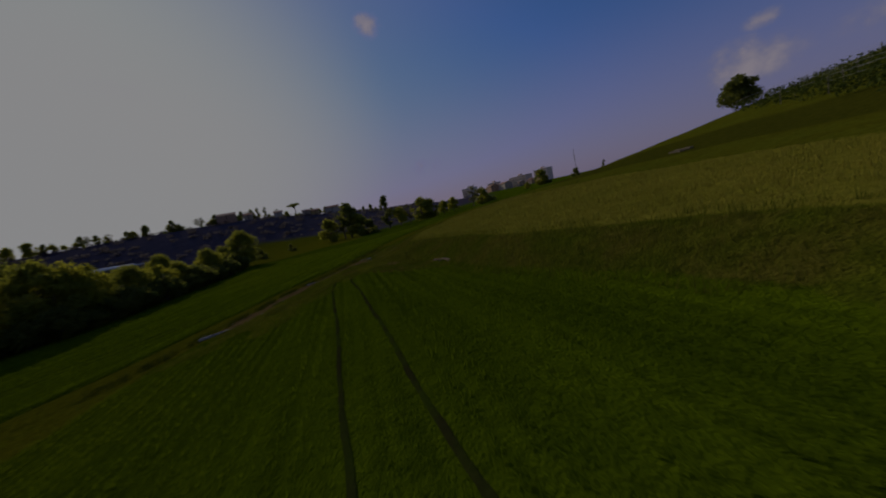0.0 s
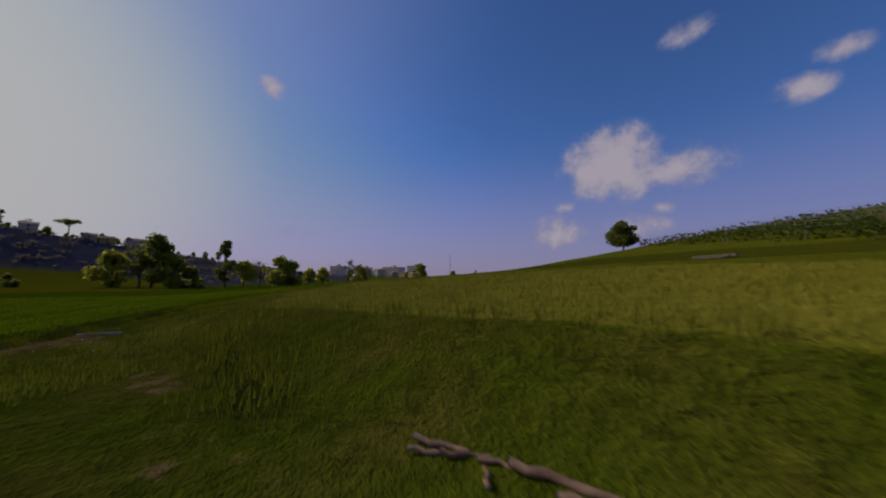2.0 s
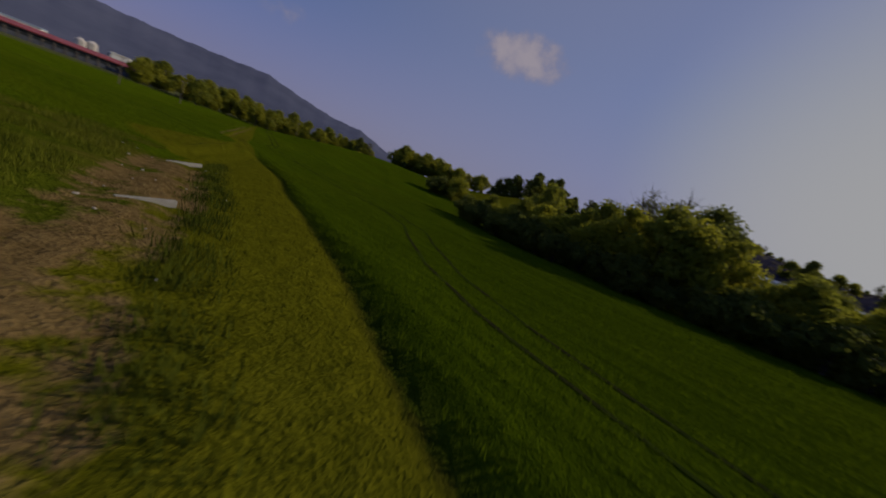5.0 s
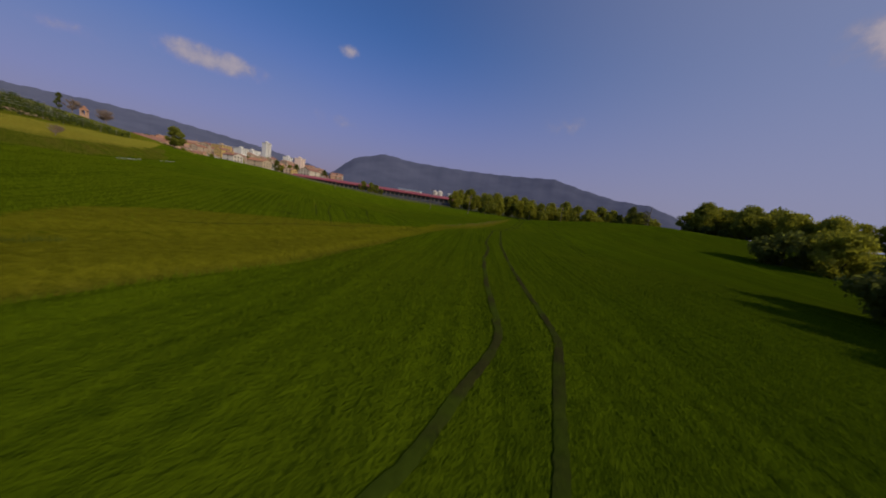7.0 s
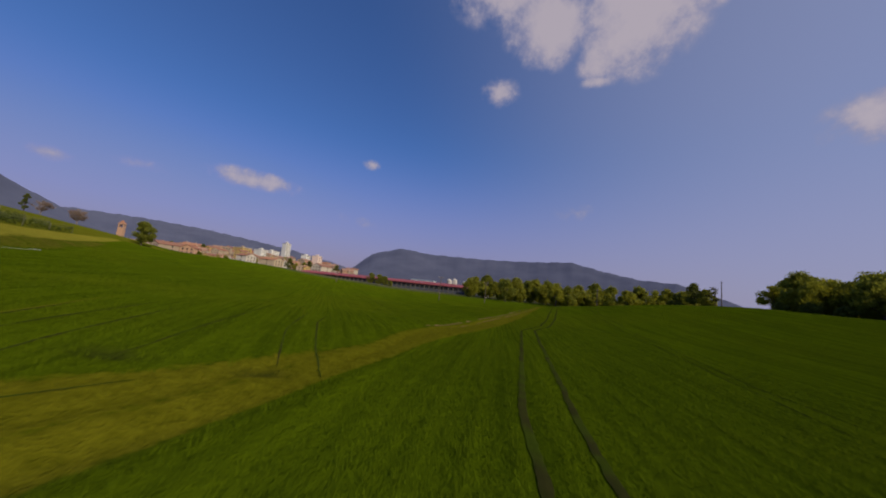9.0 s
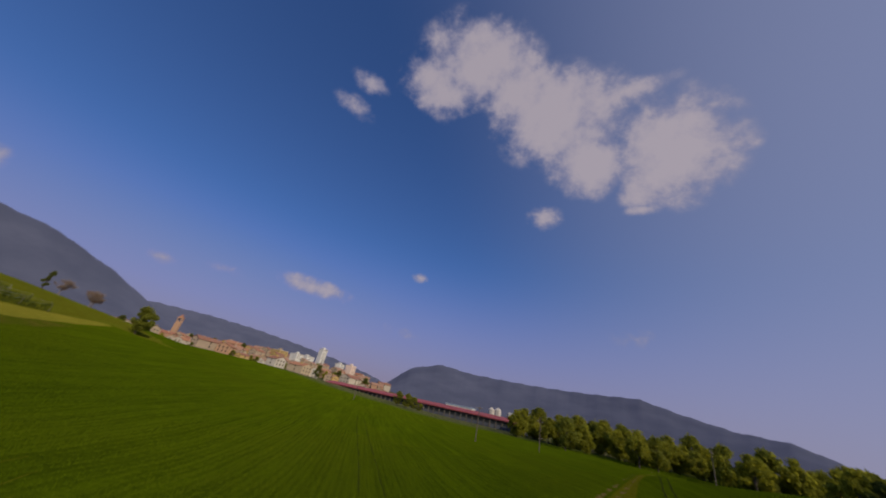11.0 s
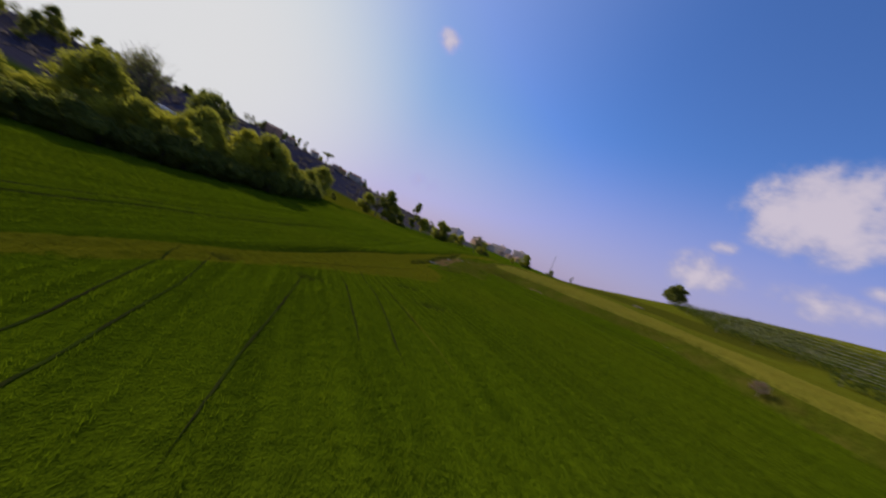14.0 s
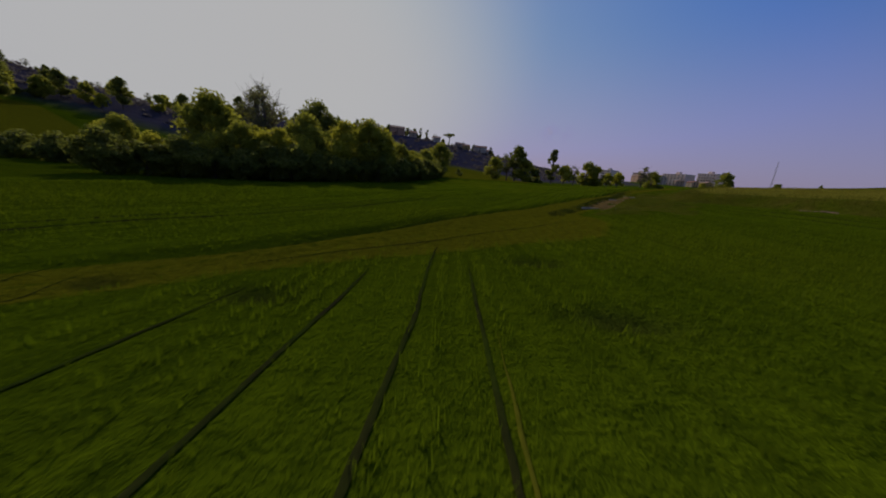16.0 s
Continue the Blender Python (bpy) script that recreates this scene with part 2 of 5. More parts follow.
def ground_z(x, y):
    x, y = np.asarray(x, float), np.asarray(y, float)
    rise = 0.125 * soft(x + 24, 4.7) + (0.135 + 0.022 * step((45 - y) / 30)) * soft(x - 39, 6.2) - 0.265 * soft(x - 74, 6.0) - 0.015 * soft(x - 170, 20)
    z = -6.4 + 0.02 * np.clip(y, -60, 100) + rise * (1 - 0.82 * step((y - 26) / 111)) * (1 - 0.10 * step((-y - 10) / 80)) * (1 - 0.42 * step((-y - 66) / 90)) * (1 - 0.7 * step((-y - 156) / 234))
    # a low swell in the middle of the field
    z = z + 1.1 * np.exp(-((x + 24) / 14) ** 2 - ((y + 16) / 17) ** 2)
    # the bank under the pale field
    d, side = line_distance(x, y, BANK)
    s = d * side
    along = step((y + 75) / 40) * step((66 - y) / 25)
    z = z + along * (0.55 * step((s + 2.6) / 3.2) * np.exp(-np.maximum(s, 0) / 14) - 0.45 * np.exp(-((s + 3.4) / 2.2) ** 2))
    # sunken wheel tracks of the lane, and a lip at the strip's edge
    d, side = line_distance(x, y, TRACK)
    z = z - 0.12 * np.exp(-((d - 0.75) / 0.35) ** 2) - 0.10 * np.exp(-(d / 2.0) ** 2)
    d, side = line_distance(x, y, STRIP_WEST)
    z = z - 0.30 * np.exp(-(d / 0.55) ** 2) * step((y + 20) / 30)
    # higher ground to the south-west, the south and north
    z = z + 8.0 * np.exp(-((x + 125) ** 2 + (y + 70) ** 2) / 50.0 ** 2) + 1.2 * step((-y - 130) / 140) + 5.0 * step((y - 180) / 260)
    z = z + 26.0 * np.exp(-((x - 330) ** 2 + (y + 640) ** 2) / 250.0 ** 2)
    # shoulder of the ridge to the west, and the far field in the north-east
    z = z + 17.0 * step((-x - 92) / 115) * step((y + 60) / 50) * (1 - step((y - 70) / 60)) + 2.2 * np.exp(-((x - 125) ** 2 + (y - 190) ** 2) / 60.0 ** 2)
    # wooded ridge to the north-west
    r, _ = line_distance(x, y, RIDGE)
    z = z + 23.5 * np.exp(-(r / 58.0) ** 2) * step((np.hypot(x + 20, y - 20) - 90) / 90) * (1 - 0.55 * step((y - 170) / 150))
    z = z + 0.10 * np.sin(x * 0.21 + 1.0) * np.sin(y * 0.17) + 0.05 * np.sin(x * 0.6) * np.cos(y * 0.53)
    return z


def gz(x, y):
    return float(ground_z(x, y))


def raise_mesh(name, verts, faces, mats, index=None, smooth=False):
    """A mesh from arrays of points and of equal-sided faces."""
    verts, faces = np.asarray(verts, np.float32), np.asarray(faces, np.int32)
    me = bpy.data.meshes.new(name)
    me.vertices.add(len(verts)), me.loops.add(faces.size), me.polygons.add(len(faces))
    me.vertices.foreach_set("co", verts.ravel())
    me.loops.foreach_set("vertex_index", faces.ravel())
    me.polygons.foreach_set("loop_start", np.arange(0, faces.size, faces.shape[1], dtype=np.int32))
    for m in mats if isinstance(mats, (list, tuple)) else [mats]:
        me.materials.append(m)
    if index is not None:
        me.polygons.foreach_set("material_index", np.asarray(index, np.int32))
    if smooth:
        me.polygons.foreach_set("use_smooth", np.ones(len(faces), bool))
    me.update(calc_edges=True)
    return me


def spaced(lo, hi, fine, far):
    out = list(np.arange(lo, hi + fine / 2, fine))
    a, b, d = lo, hi, fine
    while b < far:
        d *= 1.045
        a, b = a - d, b + d
        out.insert(0, a), out.append(b)
    return np.array(out)


gx, gy = spaced(-66.0, 60.0, 0.36, 4200.0), spaced(-52.0, 68.0, 0.36, 4200.0)
X, Y = np.meshgrid(gx, gy)
Z = ground_z(X, Y)
nx, ny = len(gx), len(gy)
i = np.arange(nx * ny).reshape(ny, nx)
quads = np.stack([i[:-1, :-1], i[:-1, 1:], i[1:, 1:], i[1:, :-1]], -1).reshape(-1, 4)

d_bank, s_bank = line_distance(X, Y, BANK)
s_bank = d_bank * s_bank
d_track, s_track = line_distance(X, Y, TRACK)
pale = step((inside(X, Y, BANK + PALE_EAST[::-1]) + 1.1) / 2.2)
rough = step((s_bank + 3.2) / 1.5) * step((0.8 - s_bank) / 1.5) * step((Y + 76) / 15) * step((64 - Y) / 10)
strip = step((inside(X, Y, TRACK + STRIP_WEST[::-1]) + 0.5) / 1.0)
strip = np.maximum(strip, step((inside(X, Y, MEADOW_EAST) + 1.2) / 2.4))
FAR_MEADOW = [(-96, 132), (-70, 92), (-45, 90), (-24, 100), (-36, 165), (-60, 161), (-84, 154)]
far_meadow = np.maximum(step((inside(X, Y, [(-125, 110), (-96, 94), (-45, 90), (-24, 108), (-34, 175), (-100, 185)]) + 3) / 6), step((inside(X, Y, [(-100, -25), (-102, 40), (-160, 48), (-172, -25)]) + 2) / 4))
strip = np.maximum(strip, far_meadow)
by_lane = 0.9 * step((6.5 - d_track) / 1.5) * (s_track > 0) * step((Y - 18) / 6) * step((46 - Y) / 4) * (1 - pale)
rough = np.maximum(np.maximum(rough, by_lane), step((inside(X, Y, CORNER) + 0.8) / 1.6) * (1 - pale))
bare_earth = step((Y - 17) / 10) * step((44 - Y) / 8)
lane = np.maximum((0.22 + 0.70 * np.maximum(bare_earth, 0.75 * step((-Y - 22) / 10))) * np.exp(-((d_track - 0.8) / 0.42) ** 2), 0.95 * bare_earth * step((0.95 - d_track) / 0.8))
lane = np.maximum(lane, 0.62 * step((1.0 - np.hypot(X + 8.3, (Y - 37.1) * 0.8)) / 0.9))
for pts in ([(-6.4, 34), (-4.7, 29.5), (-3.6, 26.4), (-2.8, 24)], [(-4.6, 30.2), (-3.4, 27.5), (-2.5, 25), (-1.9, 23.4)], [(-7.2, 33.4), (-7.0, 36.0)]):
    lane = np.maximum(lane, 0.60 * np.exp(-(line_distance(X, Y, pts)[0] / 0.24) ** 2))
lane = np.maximum(lane, 0.8 * step((1.6 - line_distance(X, Y, [(40.5, -36), (41.5, -48)])[0]) / 1.0))
vine = step((inside(X, Y, PALE_EAST + [(40, -100), (90, -110), (140, -40), (140, 60), (70, 130), (12, 110)]) + 0.5) / 1.0)
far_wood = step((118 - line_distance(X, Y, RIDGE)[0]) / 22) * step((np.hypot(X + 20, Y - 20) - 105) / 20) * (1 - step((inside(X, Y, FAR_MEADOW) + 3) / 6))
into_hill = inside(X, Y, PALE_EAST + [(90, -110), (140, 60), (12, 110)])
brown = vine * step((into_hill - 4) / 4) * step((24 - into_hill) / 10) * step((Y - 2) / 14)
yard = step((-Y - 200) / 40)
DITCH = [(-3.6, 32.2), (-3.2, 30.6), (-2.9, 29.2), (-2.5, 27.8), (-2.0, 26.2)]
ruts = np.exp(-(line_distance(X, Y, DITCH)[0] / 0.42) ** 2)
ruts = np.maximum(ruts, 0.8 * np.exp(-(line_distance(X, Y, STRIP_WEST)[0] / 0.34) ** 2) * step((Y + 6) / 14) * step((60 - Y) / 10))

WHEELS = [[(-14.3, 46), (-16.4, 41.5), (-18.2, 37), (-21.4, 33), (-26, 28.5), (-30.3, 24.4), (-33, 20), (-34.2, 14.5), (-35.4, 9.5), (-36.3, 6), (-38.2, 0.5), (-39.3, -4.5), (-48, -31), (-52.5, -37), (-58.4, -49), (-70.6, -75.6), (-122, -175)],
          [(-16.1, 46.6), (-18.2, 42), (-19.8, 38.2), (-23, 34), (-27.4, 29.8), (-31.8, 25.6), (-34.8, 19.8), (-36.1, 14.6), (-37.2, 10), (-38.4, 5.5), (-40, -1), (-41.2, -5.2), (-49.8, -31.6), (-54.2, -37.8), (-60.2, -49.8), (-72.4, -76.4), (-124, -176)],
          [(1, -3), (-1.4, 3), (-2.6, 6.4), (-3.7, 9.7), (-5, 14), (-6.4, 18), (-7.9, 22.6), (-8.9, 27)], [(2.7, -2.5), (0.3, 3), (-1, 6.6), (-2.2, 10.6), (-3.9, 15.6), (-5.4, 20.2), (-6.8, 23.8), (-7.6, 27)],
          [(-53, -6), (-55.6, -12.7), (-73.3, -57), (-112, -140)], [(-51.2, -5), (-54, -11), (-71.4, -55.5), (-110, -138)],
          [(-25.5, -1.8), (-24.6, -5), (-23.9, -8), (-23.3, -10.5), (-22.8, -13)], [(-24.7, 2), (-23.9, -1.5), (-22.9, -5), (-22.3, -8), (-21.8, -10.8), (-21.3, -13.5)], [(-27, -4.8), (-26.2, -10), (-25.6, -14.8), (-25, -18.6)],
          [(-22.9, -0.6), (-22.1, -3.7), (-21.5, -5.8), (-21, -7.6), (-20.4, -10)],
          [(-33, -5), (-31.2, -9.8), (-29.6, -15), (-29, -19)], [(-31.3, -5.5), (-29.3, -11), (-28.2, -16), (-27.6, -19.5)],
          [(-28.8, -3.3), (-27.3, -0.8), (-24.9, 2.8), (-22, 7.6), (-19.5, 12)],
          [(-12, -105), (-19.3, -81), (-28.5, -52), (-32, -40)], [(-13.9, -105), (-21.2, -81.5), (-30.2, -53), (-33.9, -40.3)]]
FAINT = [[(-28.1, -16.9), (-27.3, -19), (-26.6, -20.9), (-25.5, -23), (-24, -26)], [(-26.5, -19.1), (-25.1, -22.3), (-24.3, -23.7), (-22, -28)], [(-24.5, -18.7), (-23.9, -20), (-23.2, -21.8), (-21.9, -25.1), (-20, -29)], [(-21.5, -5), (-20.9, -7.5), (-20.3, -9.8), (-19.6, -13)]]
HOLES = [(-20.85, 0.5, 0.5), (-19.3, -3.6, 0.55), (-26.6, -4.9, 0.5), (-30.9, -5.4, 0.4)]
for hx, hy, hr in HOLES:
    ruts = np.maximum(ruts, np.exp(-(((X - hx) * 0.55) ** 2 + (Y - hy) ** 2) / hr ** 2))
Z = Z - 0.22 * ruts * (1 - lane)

ground_mesh = raise_mesh("ground", np.stack([X, Y, Z], -1).reshape(-1, 3), quads, [], smooth=True)
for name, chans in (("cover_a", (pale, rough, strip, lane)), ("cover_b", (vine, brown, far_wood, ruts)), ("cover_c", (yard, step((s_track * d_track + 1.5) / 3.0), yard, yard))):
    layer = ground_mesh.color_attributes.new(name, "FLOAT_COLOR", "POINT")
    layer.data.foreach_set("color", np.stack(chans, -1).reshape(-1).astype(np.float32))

m, n, bsdf = material("ground_cover", 0.95)
bsdf.inputs["Specular IOR Level"].default_value = 0.0
at = n.add("ShaderNodeTexCoord").outputs["Object"]
big, mid, fine, grain = n.noise(at, 0.045, 3.0), n.noise(at, 0.35, 4.0), n.noise(at, 2.6, 5.0, 0.65), n.noise(at, 14.0, 3.0, 0.7)


def cover(name):
    a = n.add("ShaderNodeVertexColor", layer_name=name)
    sep = n.add("ShaderNodeSeparateColor", {0: a.outputs[0]})
    return [sep.outputs[0], sep.outputs[1], sep.outputs[2], a.outputs[1]]


def edge(mask, amount=0.8):
    """A mask with a ragged edge."""
    return n.ramp(n.math("ADD", mask, n.math("MULTIPLY", n.math("SUBTRACT", fine, 0.5), amount)), 0.35, 0.65)


c_pale, c_rough, c_strip, c_lane = cover("cover_a")
c_vine, c_brown, c_wood, c_rut = cover("cover_b")
c_yard, c_east = cover("cover_c")[:2]
vary = n.math("ADD", n.math("MULTIPLY", n.ramp(fine, 0.25, 0.75), 0.55), n.math("MULTIPLY", n.ramp(grain, 0.25, 0.75), 0.45))
def drilled(degrees):
    """Streaks along the rows, at two widths."""
    turned = n.add("ShaderNodeMapping", {"Vector": n.add("ShaderNodeMapping", {"Vector": at, "Rotation": (0.0, 0.0, radians(degrees))}).outputs[0], "Scale": (1.0, 0.035, 1.0)}).outputs[0]
    return n.math("ADD", n.math("MULTIPLY", n.ramp(n.noise(turned, 1.9, 2.0), 0.35, 0.65), 0.6), n.math("MULTIPLY", n.ramp(n.noise(turned, 0.5, 2.0), 0.35, 0.65), 0.4))


drill = n.math("ADD", n.math("MULTIPLY", drilled(-15.6), c_east), n.math("MULTIPLY", drilled(13.9), n.math("SUBTRACT", 1.0, c_east)))
crop = n.mix(n.math("ADD", n.math("MULTIPLY", vary, 0.55), n.math("MULTIPLY", drill, 0.45)), rgb(0.028, 0.050, 0.002), rgb(0.105, 0.152, 0.004))
crop = n.mix(n.math("MULTIPLY", n.ramp(big, 0.4, 0.7), 0.5), crop, n.mix(vary, rgb(0.045, 0.065, 0.003), rgb(0.105, 0.135, 0.005)))
grass = n.mix(vary, rgb(0.062, 0.070, 0.005), rgb(0.165, 0.165, 0.014))
straw = n.mix(n.ramp(mid, 0.3, 0.7), n.mix(vary, rgb(0.165, 0.158, 0.015), rgb(0.315, 0.285, 0.040)), n.mix(vary, rgb(0.145, 0.148, 0.013), rgb(0.265, 0.248, 0.032)))
soil = n.mix(vary, rgb(0.115, 0.074, 0.024), rgb(0.27, 0.185, 0.075))
# dark vineyard soil, and painted shade for ditch, crop holes and strip edge
soil_and_shade = n.mix(vary, rgb(0.012, 0.018, 0.004), rgb(0.042, 0.046, 0.012))
col = crop
col = n.mix(edge(c_strip), col, n.mix(vary, rgb(0.072, 0.078, 0.004), rgb(0.180, 0.172, 0.010)))
col = n.mix(edge(c_vine), col, n.mix(n.ramp(mid, 0.3, 0.7), grass, n.mix(vary, rgb(0.075, 0.092, 0.006), rgb(0.175, 0.185, 0.018))))
col = n.mix(edge(c_brown), col, n.mix(0.6, soil_and_shade, grass))
col = n.mix(edge(c_pale), col, straw)
col = n.mix(edge(c_rough), col, n.mix(n.ramp(mid, 0.4, 0.65), n.mix(vary, rgb(0.036, 0.054, 0.004), rgb(0.120, 0.142, 0.010)), n.mix(vary, rgb(0.060, 0.062, 0.006), rgb(0.155, 0.142, 0.022))))
col = n.mix(edge(n.math("MULTIPLY", c_lane, n.math("ADD", 0.35, n.math("MULTIPLY", n.ramp(mid, 0.3, 0.65), 0.75))), 1.1), col, soil)
# sunken spots get the shade as colour
col = n.mix(n.math("MULTIPLY", c_rut, 0.75), col, soil_and_shade)
# far wood: a plum grey with the distance haze already in the colour
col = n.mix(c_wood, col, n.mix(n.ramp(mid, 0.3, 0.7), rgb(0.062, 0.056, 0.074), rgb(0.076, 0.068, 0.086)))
col = n.mix(c_yard, col, n.mix(n.ramp(mid, 0.3, 0.7), rgb(0.05, 0.065, 0.02), rgb(0.12, 0.12, 0.06)))
connect(n, bsdf, col, n.math("ADD", fine, n.math("MULTIPLY", grain, 0.5)), 1.0, 0.3)
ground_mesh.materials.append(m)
ground = tagged(new("ground", ground_mesh), "gently sloping farmland, green cereal field with pale barley and grass banks", "ground", kind="structure")


def ragged_edge(rg, count):
    return 0.55 + 0.5 * np.convolve(rg.uniform(0, 1, count + 2), np.ones(3) / 3, "valid") + rg.uniform(0, 0.35, count)


def ground_strip(name, pts, half, mat, label, category, seed):
    """A worn line on the ground that follows a bent course, with an uneven width."""
    rg = np.random.default_rng(seed)
    pts = np.array(pts, float)
    seg = np.concatenate([[0.0], np.cumsum(np.hypot(*np.diff(pts, axis=0).T))])
    s = np.arange(0.0, seg[-1], 0.2)
    x, y = np.interp(s, seg, pts[:, 0]), np.interp(s, seg, pts[:, 1])
    width = 7
    ease = np.ones(width) / width
    x[3:-3], y[3:-3] = np.convolve(x, ease, "valid"), np.convolve(y, ease, "valid")
    dx, dy = np.gradient(x), np.gradient(y)
    q = np.hypot(dx, dy)
    bend = np.convolve(rg.normal(0, 0.03, len(s) + 8), np.ones(9) / 9, "valid")
    x, y = x - dy / q * bend, y + dx / q * bend
    end = 0.05 + 0.95 * step(np.minimum(s, s[-1] - s) / 2.5)
    a, b = end * half * ragged_edge(rg, len(s)), end * half * ragged_edge(rg, len(s))
    rows = [np.stack([x - dy / q * o, y + dx / q * o, ground_z(x - dy / q * o, y + dx / q * o) + h], -1) for o, h in ((a, 0.02), (0.0, 0.035), (-b, 0.02))]
    v, k = np.stack(rows, 1).reshape(-1, 3), np.arange(len(s) - 1) * 3
    f = np.concatenate([np.stack([k, k + 1, k + 4, k + 3], -1), np.stack([k + 1, k + 2, k + 5, k + 4], -1)])
    return tagged(new(name, raise_mesh(name, v, f, mat, smooth=True)), label, category, kind="structure")


# soil mixed with green, kept near black: shade between the wheat is painted in
SHADED_RUT_SOIL, n, bsdf = material("rut_soil", 1.0, 0.0)
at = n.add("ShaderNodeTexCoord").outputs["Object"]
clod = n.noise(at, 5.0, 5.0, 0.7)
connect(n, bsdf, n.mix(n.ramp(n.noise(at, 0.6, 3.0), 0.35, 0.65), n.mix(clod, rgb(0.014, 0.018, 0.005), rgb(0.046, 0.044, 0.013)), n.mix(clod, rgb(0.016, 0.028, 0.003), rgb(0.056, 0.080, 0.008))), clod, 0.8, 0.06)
TRODDEN, n, bsdf = material("trodden_straw", 1.0, 0.0)
at = n.add("ShaderNodeTexCoord").outputs["Object"]
clod = n.noise(at, 6.0, 5.0, 0.7)
connect(n, bsdf, n.mix(clod, rgb(0.055, 0.075, 0.004), rgb(0.17, 0.155, 0.014)), clod, 0.6, 0.04)
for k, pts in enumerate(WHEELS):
    ground_strip("wheel_rut", pts, 0.125 if k < 2 else 0.07 if k < 4 else 0.042, SHADED_RUT_SOIL, "dark tractor wheel rut pressed into the green wheat", "wheel rut", 60 + k)
for k, pts in enumerate(FAINT):
    ground_strip("trodden_line", pts, 0.026, TRODDEN, "thin trodden yellowish line through the wheat", "trodden line", 90 + k)


# ---- building blocks ----
def thing(name, place, label, category, group="", turn=0.0, kind=""):
    ob = new(name)
    ob.empty_display_size = 0.3
    ob.matrix_basis = Matrix.LocRotScale(place, Euler((0, 0, radians(turn))), None)
    return tagged(ob, label, category, group, kind)


def piece(name, mesh, parent, label=""):
    ob = new(name, mesh)
    ob.parent = parent
    return tagged(ob, label)


def part(name, bm, mat, parent, label=""):
    me = bpy.data.meshes.new(name)
    bm.to_mesh(me)
    bm.free()
    me.materials.append(mat)
    return piece(name, me, parent, label)


def box(bm, x0, x1, y0, y1, z0, z1):
    bmesh.ops.create_cube(bm, size=1.0, matrix=Matrix.LocRotScale(((x0 + x1) / 2, (y0 + y1) / 2, (z0 + z1) / 2), None, (x1 - x0, y1 - y0, z1 - z0)))


def tube(points, radii, sides=6):
    """Verts and quads of a bent, tapering tube."""
    points = [np.asarray(p, float) for p in points]
    verts, faces = [], []
    for k, (p, r) in enumerate(zip(points, radii)):
        ahead = points[min(k + 1, len(points) - 1)] - points[max(k - 1, 0)]
        ahead /= np.linalg.norm(ahead) + 1e-9
        side = np.cross(ahead, (0.31, 0.2, 0.93) if abs(ahead[2]) < 0.9 else (1.0, 0.1, 0.0))
        side /= np.linalg.norm(side)
        up = np.cross(side, ahead)
        for s in range(sides):
            a = 2 * math.pi * s / sides
            verts.append(p + r * (math.cos(a) * side + math.sin(a) * up))
    for k in range(len(points) - 1):
        for s in range(sides):
            faces.append((k * sides + s, k * sides + (s + 1) % sides, (k + 1) * sides + (s + 1) % sides, (k + 1) * sides + s))
    return verts, faces


def tubes(name, list_of, mat):
    verts, faces = [], []
    for v, f in list_of:
        faces += [tuple(q + len(verts) for q in quad) for quad in f]
        verts += v
    return raise_mesh(name, verts, faces, mat, smooth=True)


def leaves(rng, centres, radii, count, size, squash=0.8):
    """Small bent leaf sprays, as pairs of triangles, in the shells of soft clumps."""
    centres, radii = np.asarray(centres, float), np.asarray(radii, float)
    pick = rng.choice(len(centres), count, p=radii ** 2 / (radii ** 2).sum())
    d = rng.normal(size=(count, 3))
    d /= np.linalg.norm(d, axis=1)[:, None]
    p = centres[pick] + d * (radii[pick] * rng.uniform(0.2, 1.12, count) ** 0.7)[:, None] * (1, 1, squash)
    out = d + rng.normal(size=(count, 3)) * 0.5
    a = np.cross(out, rng.normal(size=(count, 3)))
    a /= np.linalg.norm(a, axis=1)[:, None]
    b = np.cross(a, out)
    b /= np.linalg.norm(b, axis=1)[:, None]
    s = (size * rng.uniform(0.6, 1.4, count))[:, None]
    v = np.stack([p - a * s, p + b * s * 0.55, p + a * s, p - b * s * 0.55 + np.cross(a, b) * s * 0.3], 1).reshape(-1, 3)
    f = np.arange(count * 4).reshape(-1, 4)
    return v, f


def crown_clumps(rng, height, width, low, clumps, lean=0.0, top=1.0):
    """Centres and sizes of the clumps of a crown, wide in the middle."""
    c, r = [], []
    for k in range(clumps):
        h = rng.uniform(0, 1)
        span = width / 2 * math.sqrt(max(0.06, 1 - (2 * h - 0.85) ** 2)) * top
        a, q = rng.uniform(0, 2 * math.pi), math.sqrt(rng.uniform(0, 1)) * 0.82
        c.append((math.cos(a) * span * q + lean * h, math.sin(a) * span * q, low + (height - low) * (0.12 + 0.8 * h)))
        r.append(width * rng.uniform(0.08, 0.21))
    return c, r


def limbs(rng, height, low, clumps, thick, reach=0.85):
    out = [tube([(0, 0, -0.3), (0.02 * height, 0, low * 0.6), (0, 0.01 * height, height * 0.55), (0, 0, height * 0.85)], [thick * 1.25, thick, thick * 0.55, thick * 0.12], 7)]
    for k, (x, y, z) in enumerate(clumps):
        s = rng.uniform(0.25, 0.6)
        z0 = low * 0.8 + (z - low) * s * 0.7
        out.append(tube([(0, 0, z0), (x * 0.45, y * 0.45, z0 + (z - z0) * 0.55), (x * reach, y * reach, z)], [thick * 0.42, thick * 0.25, thick * 0.06], 5))
    return out


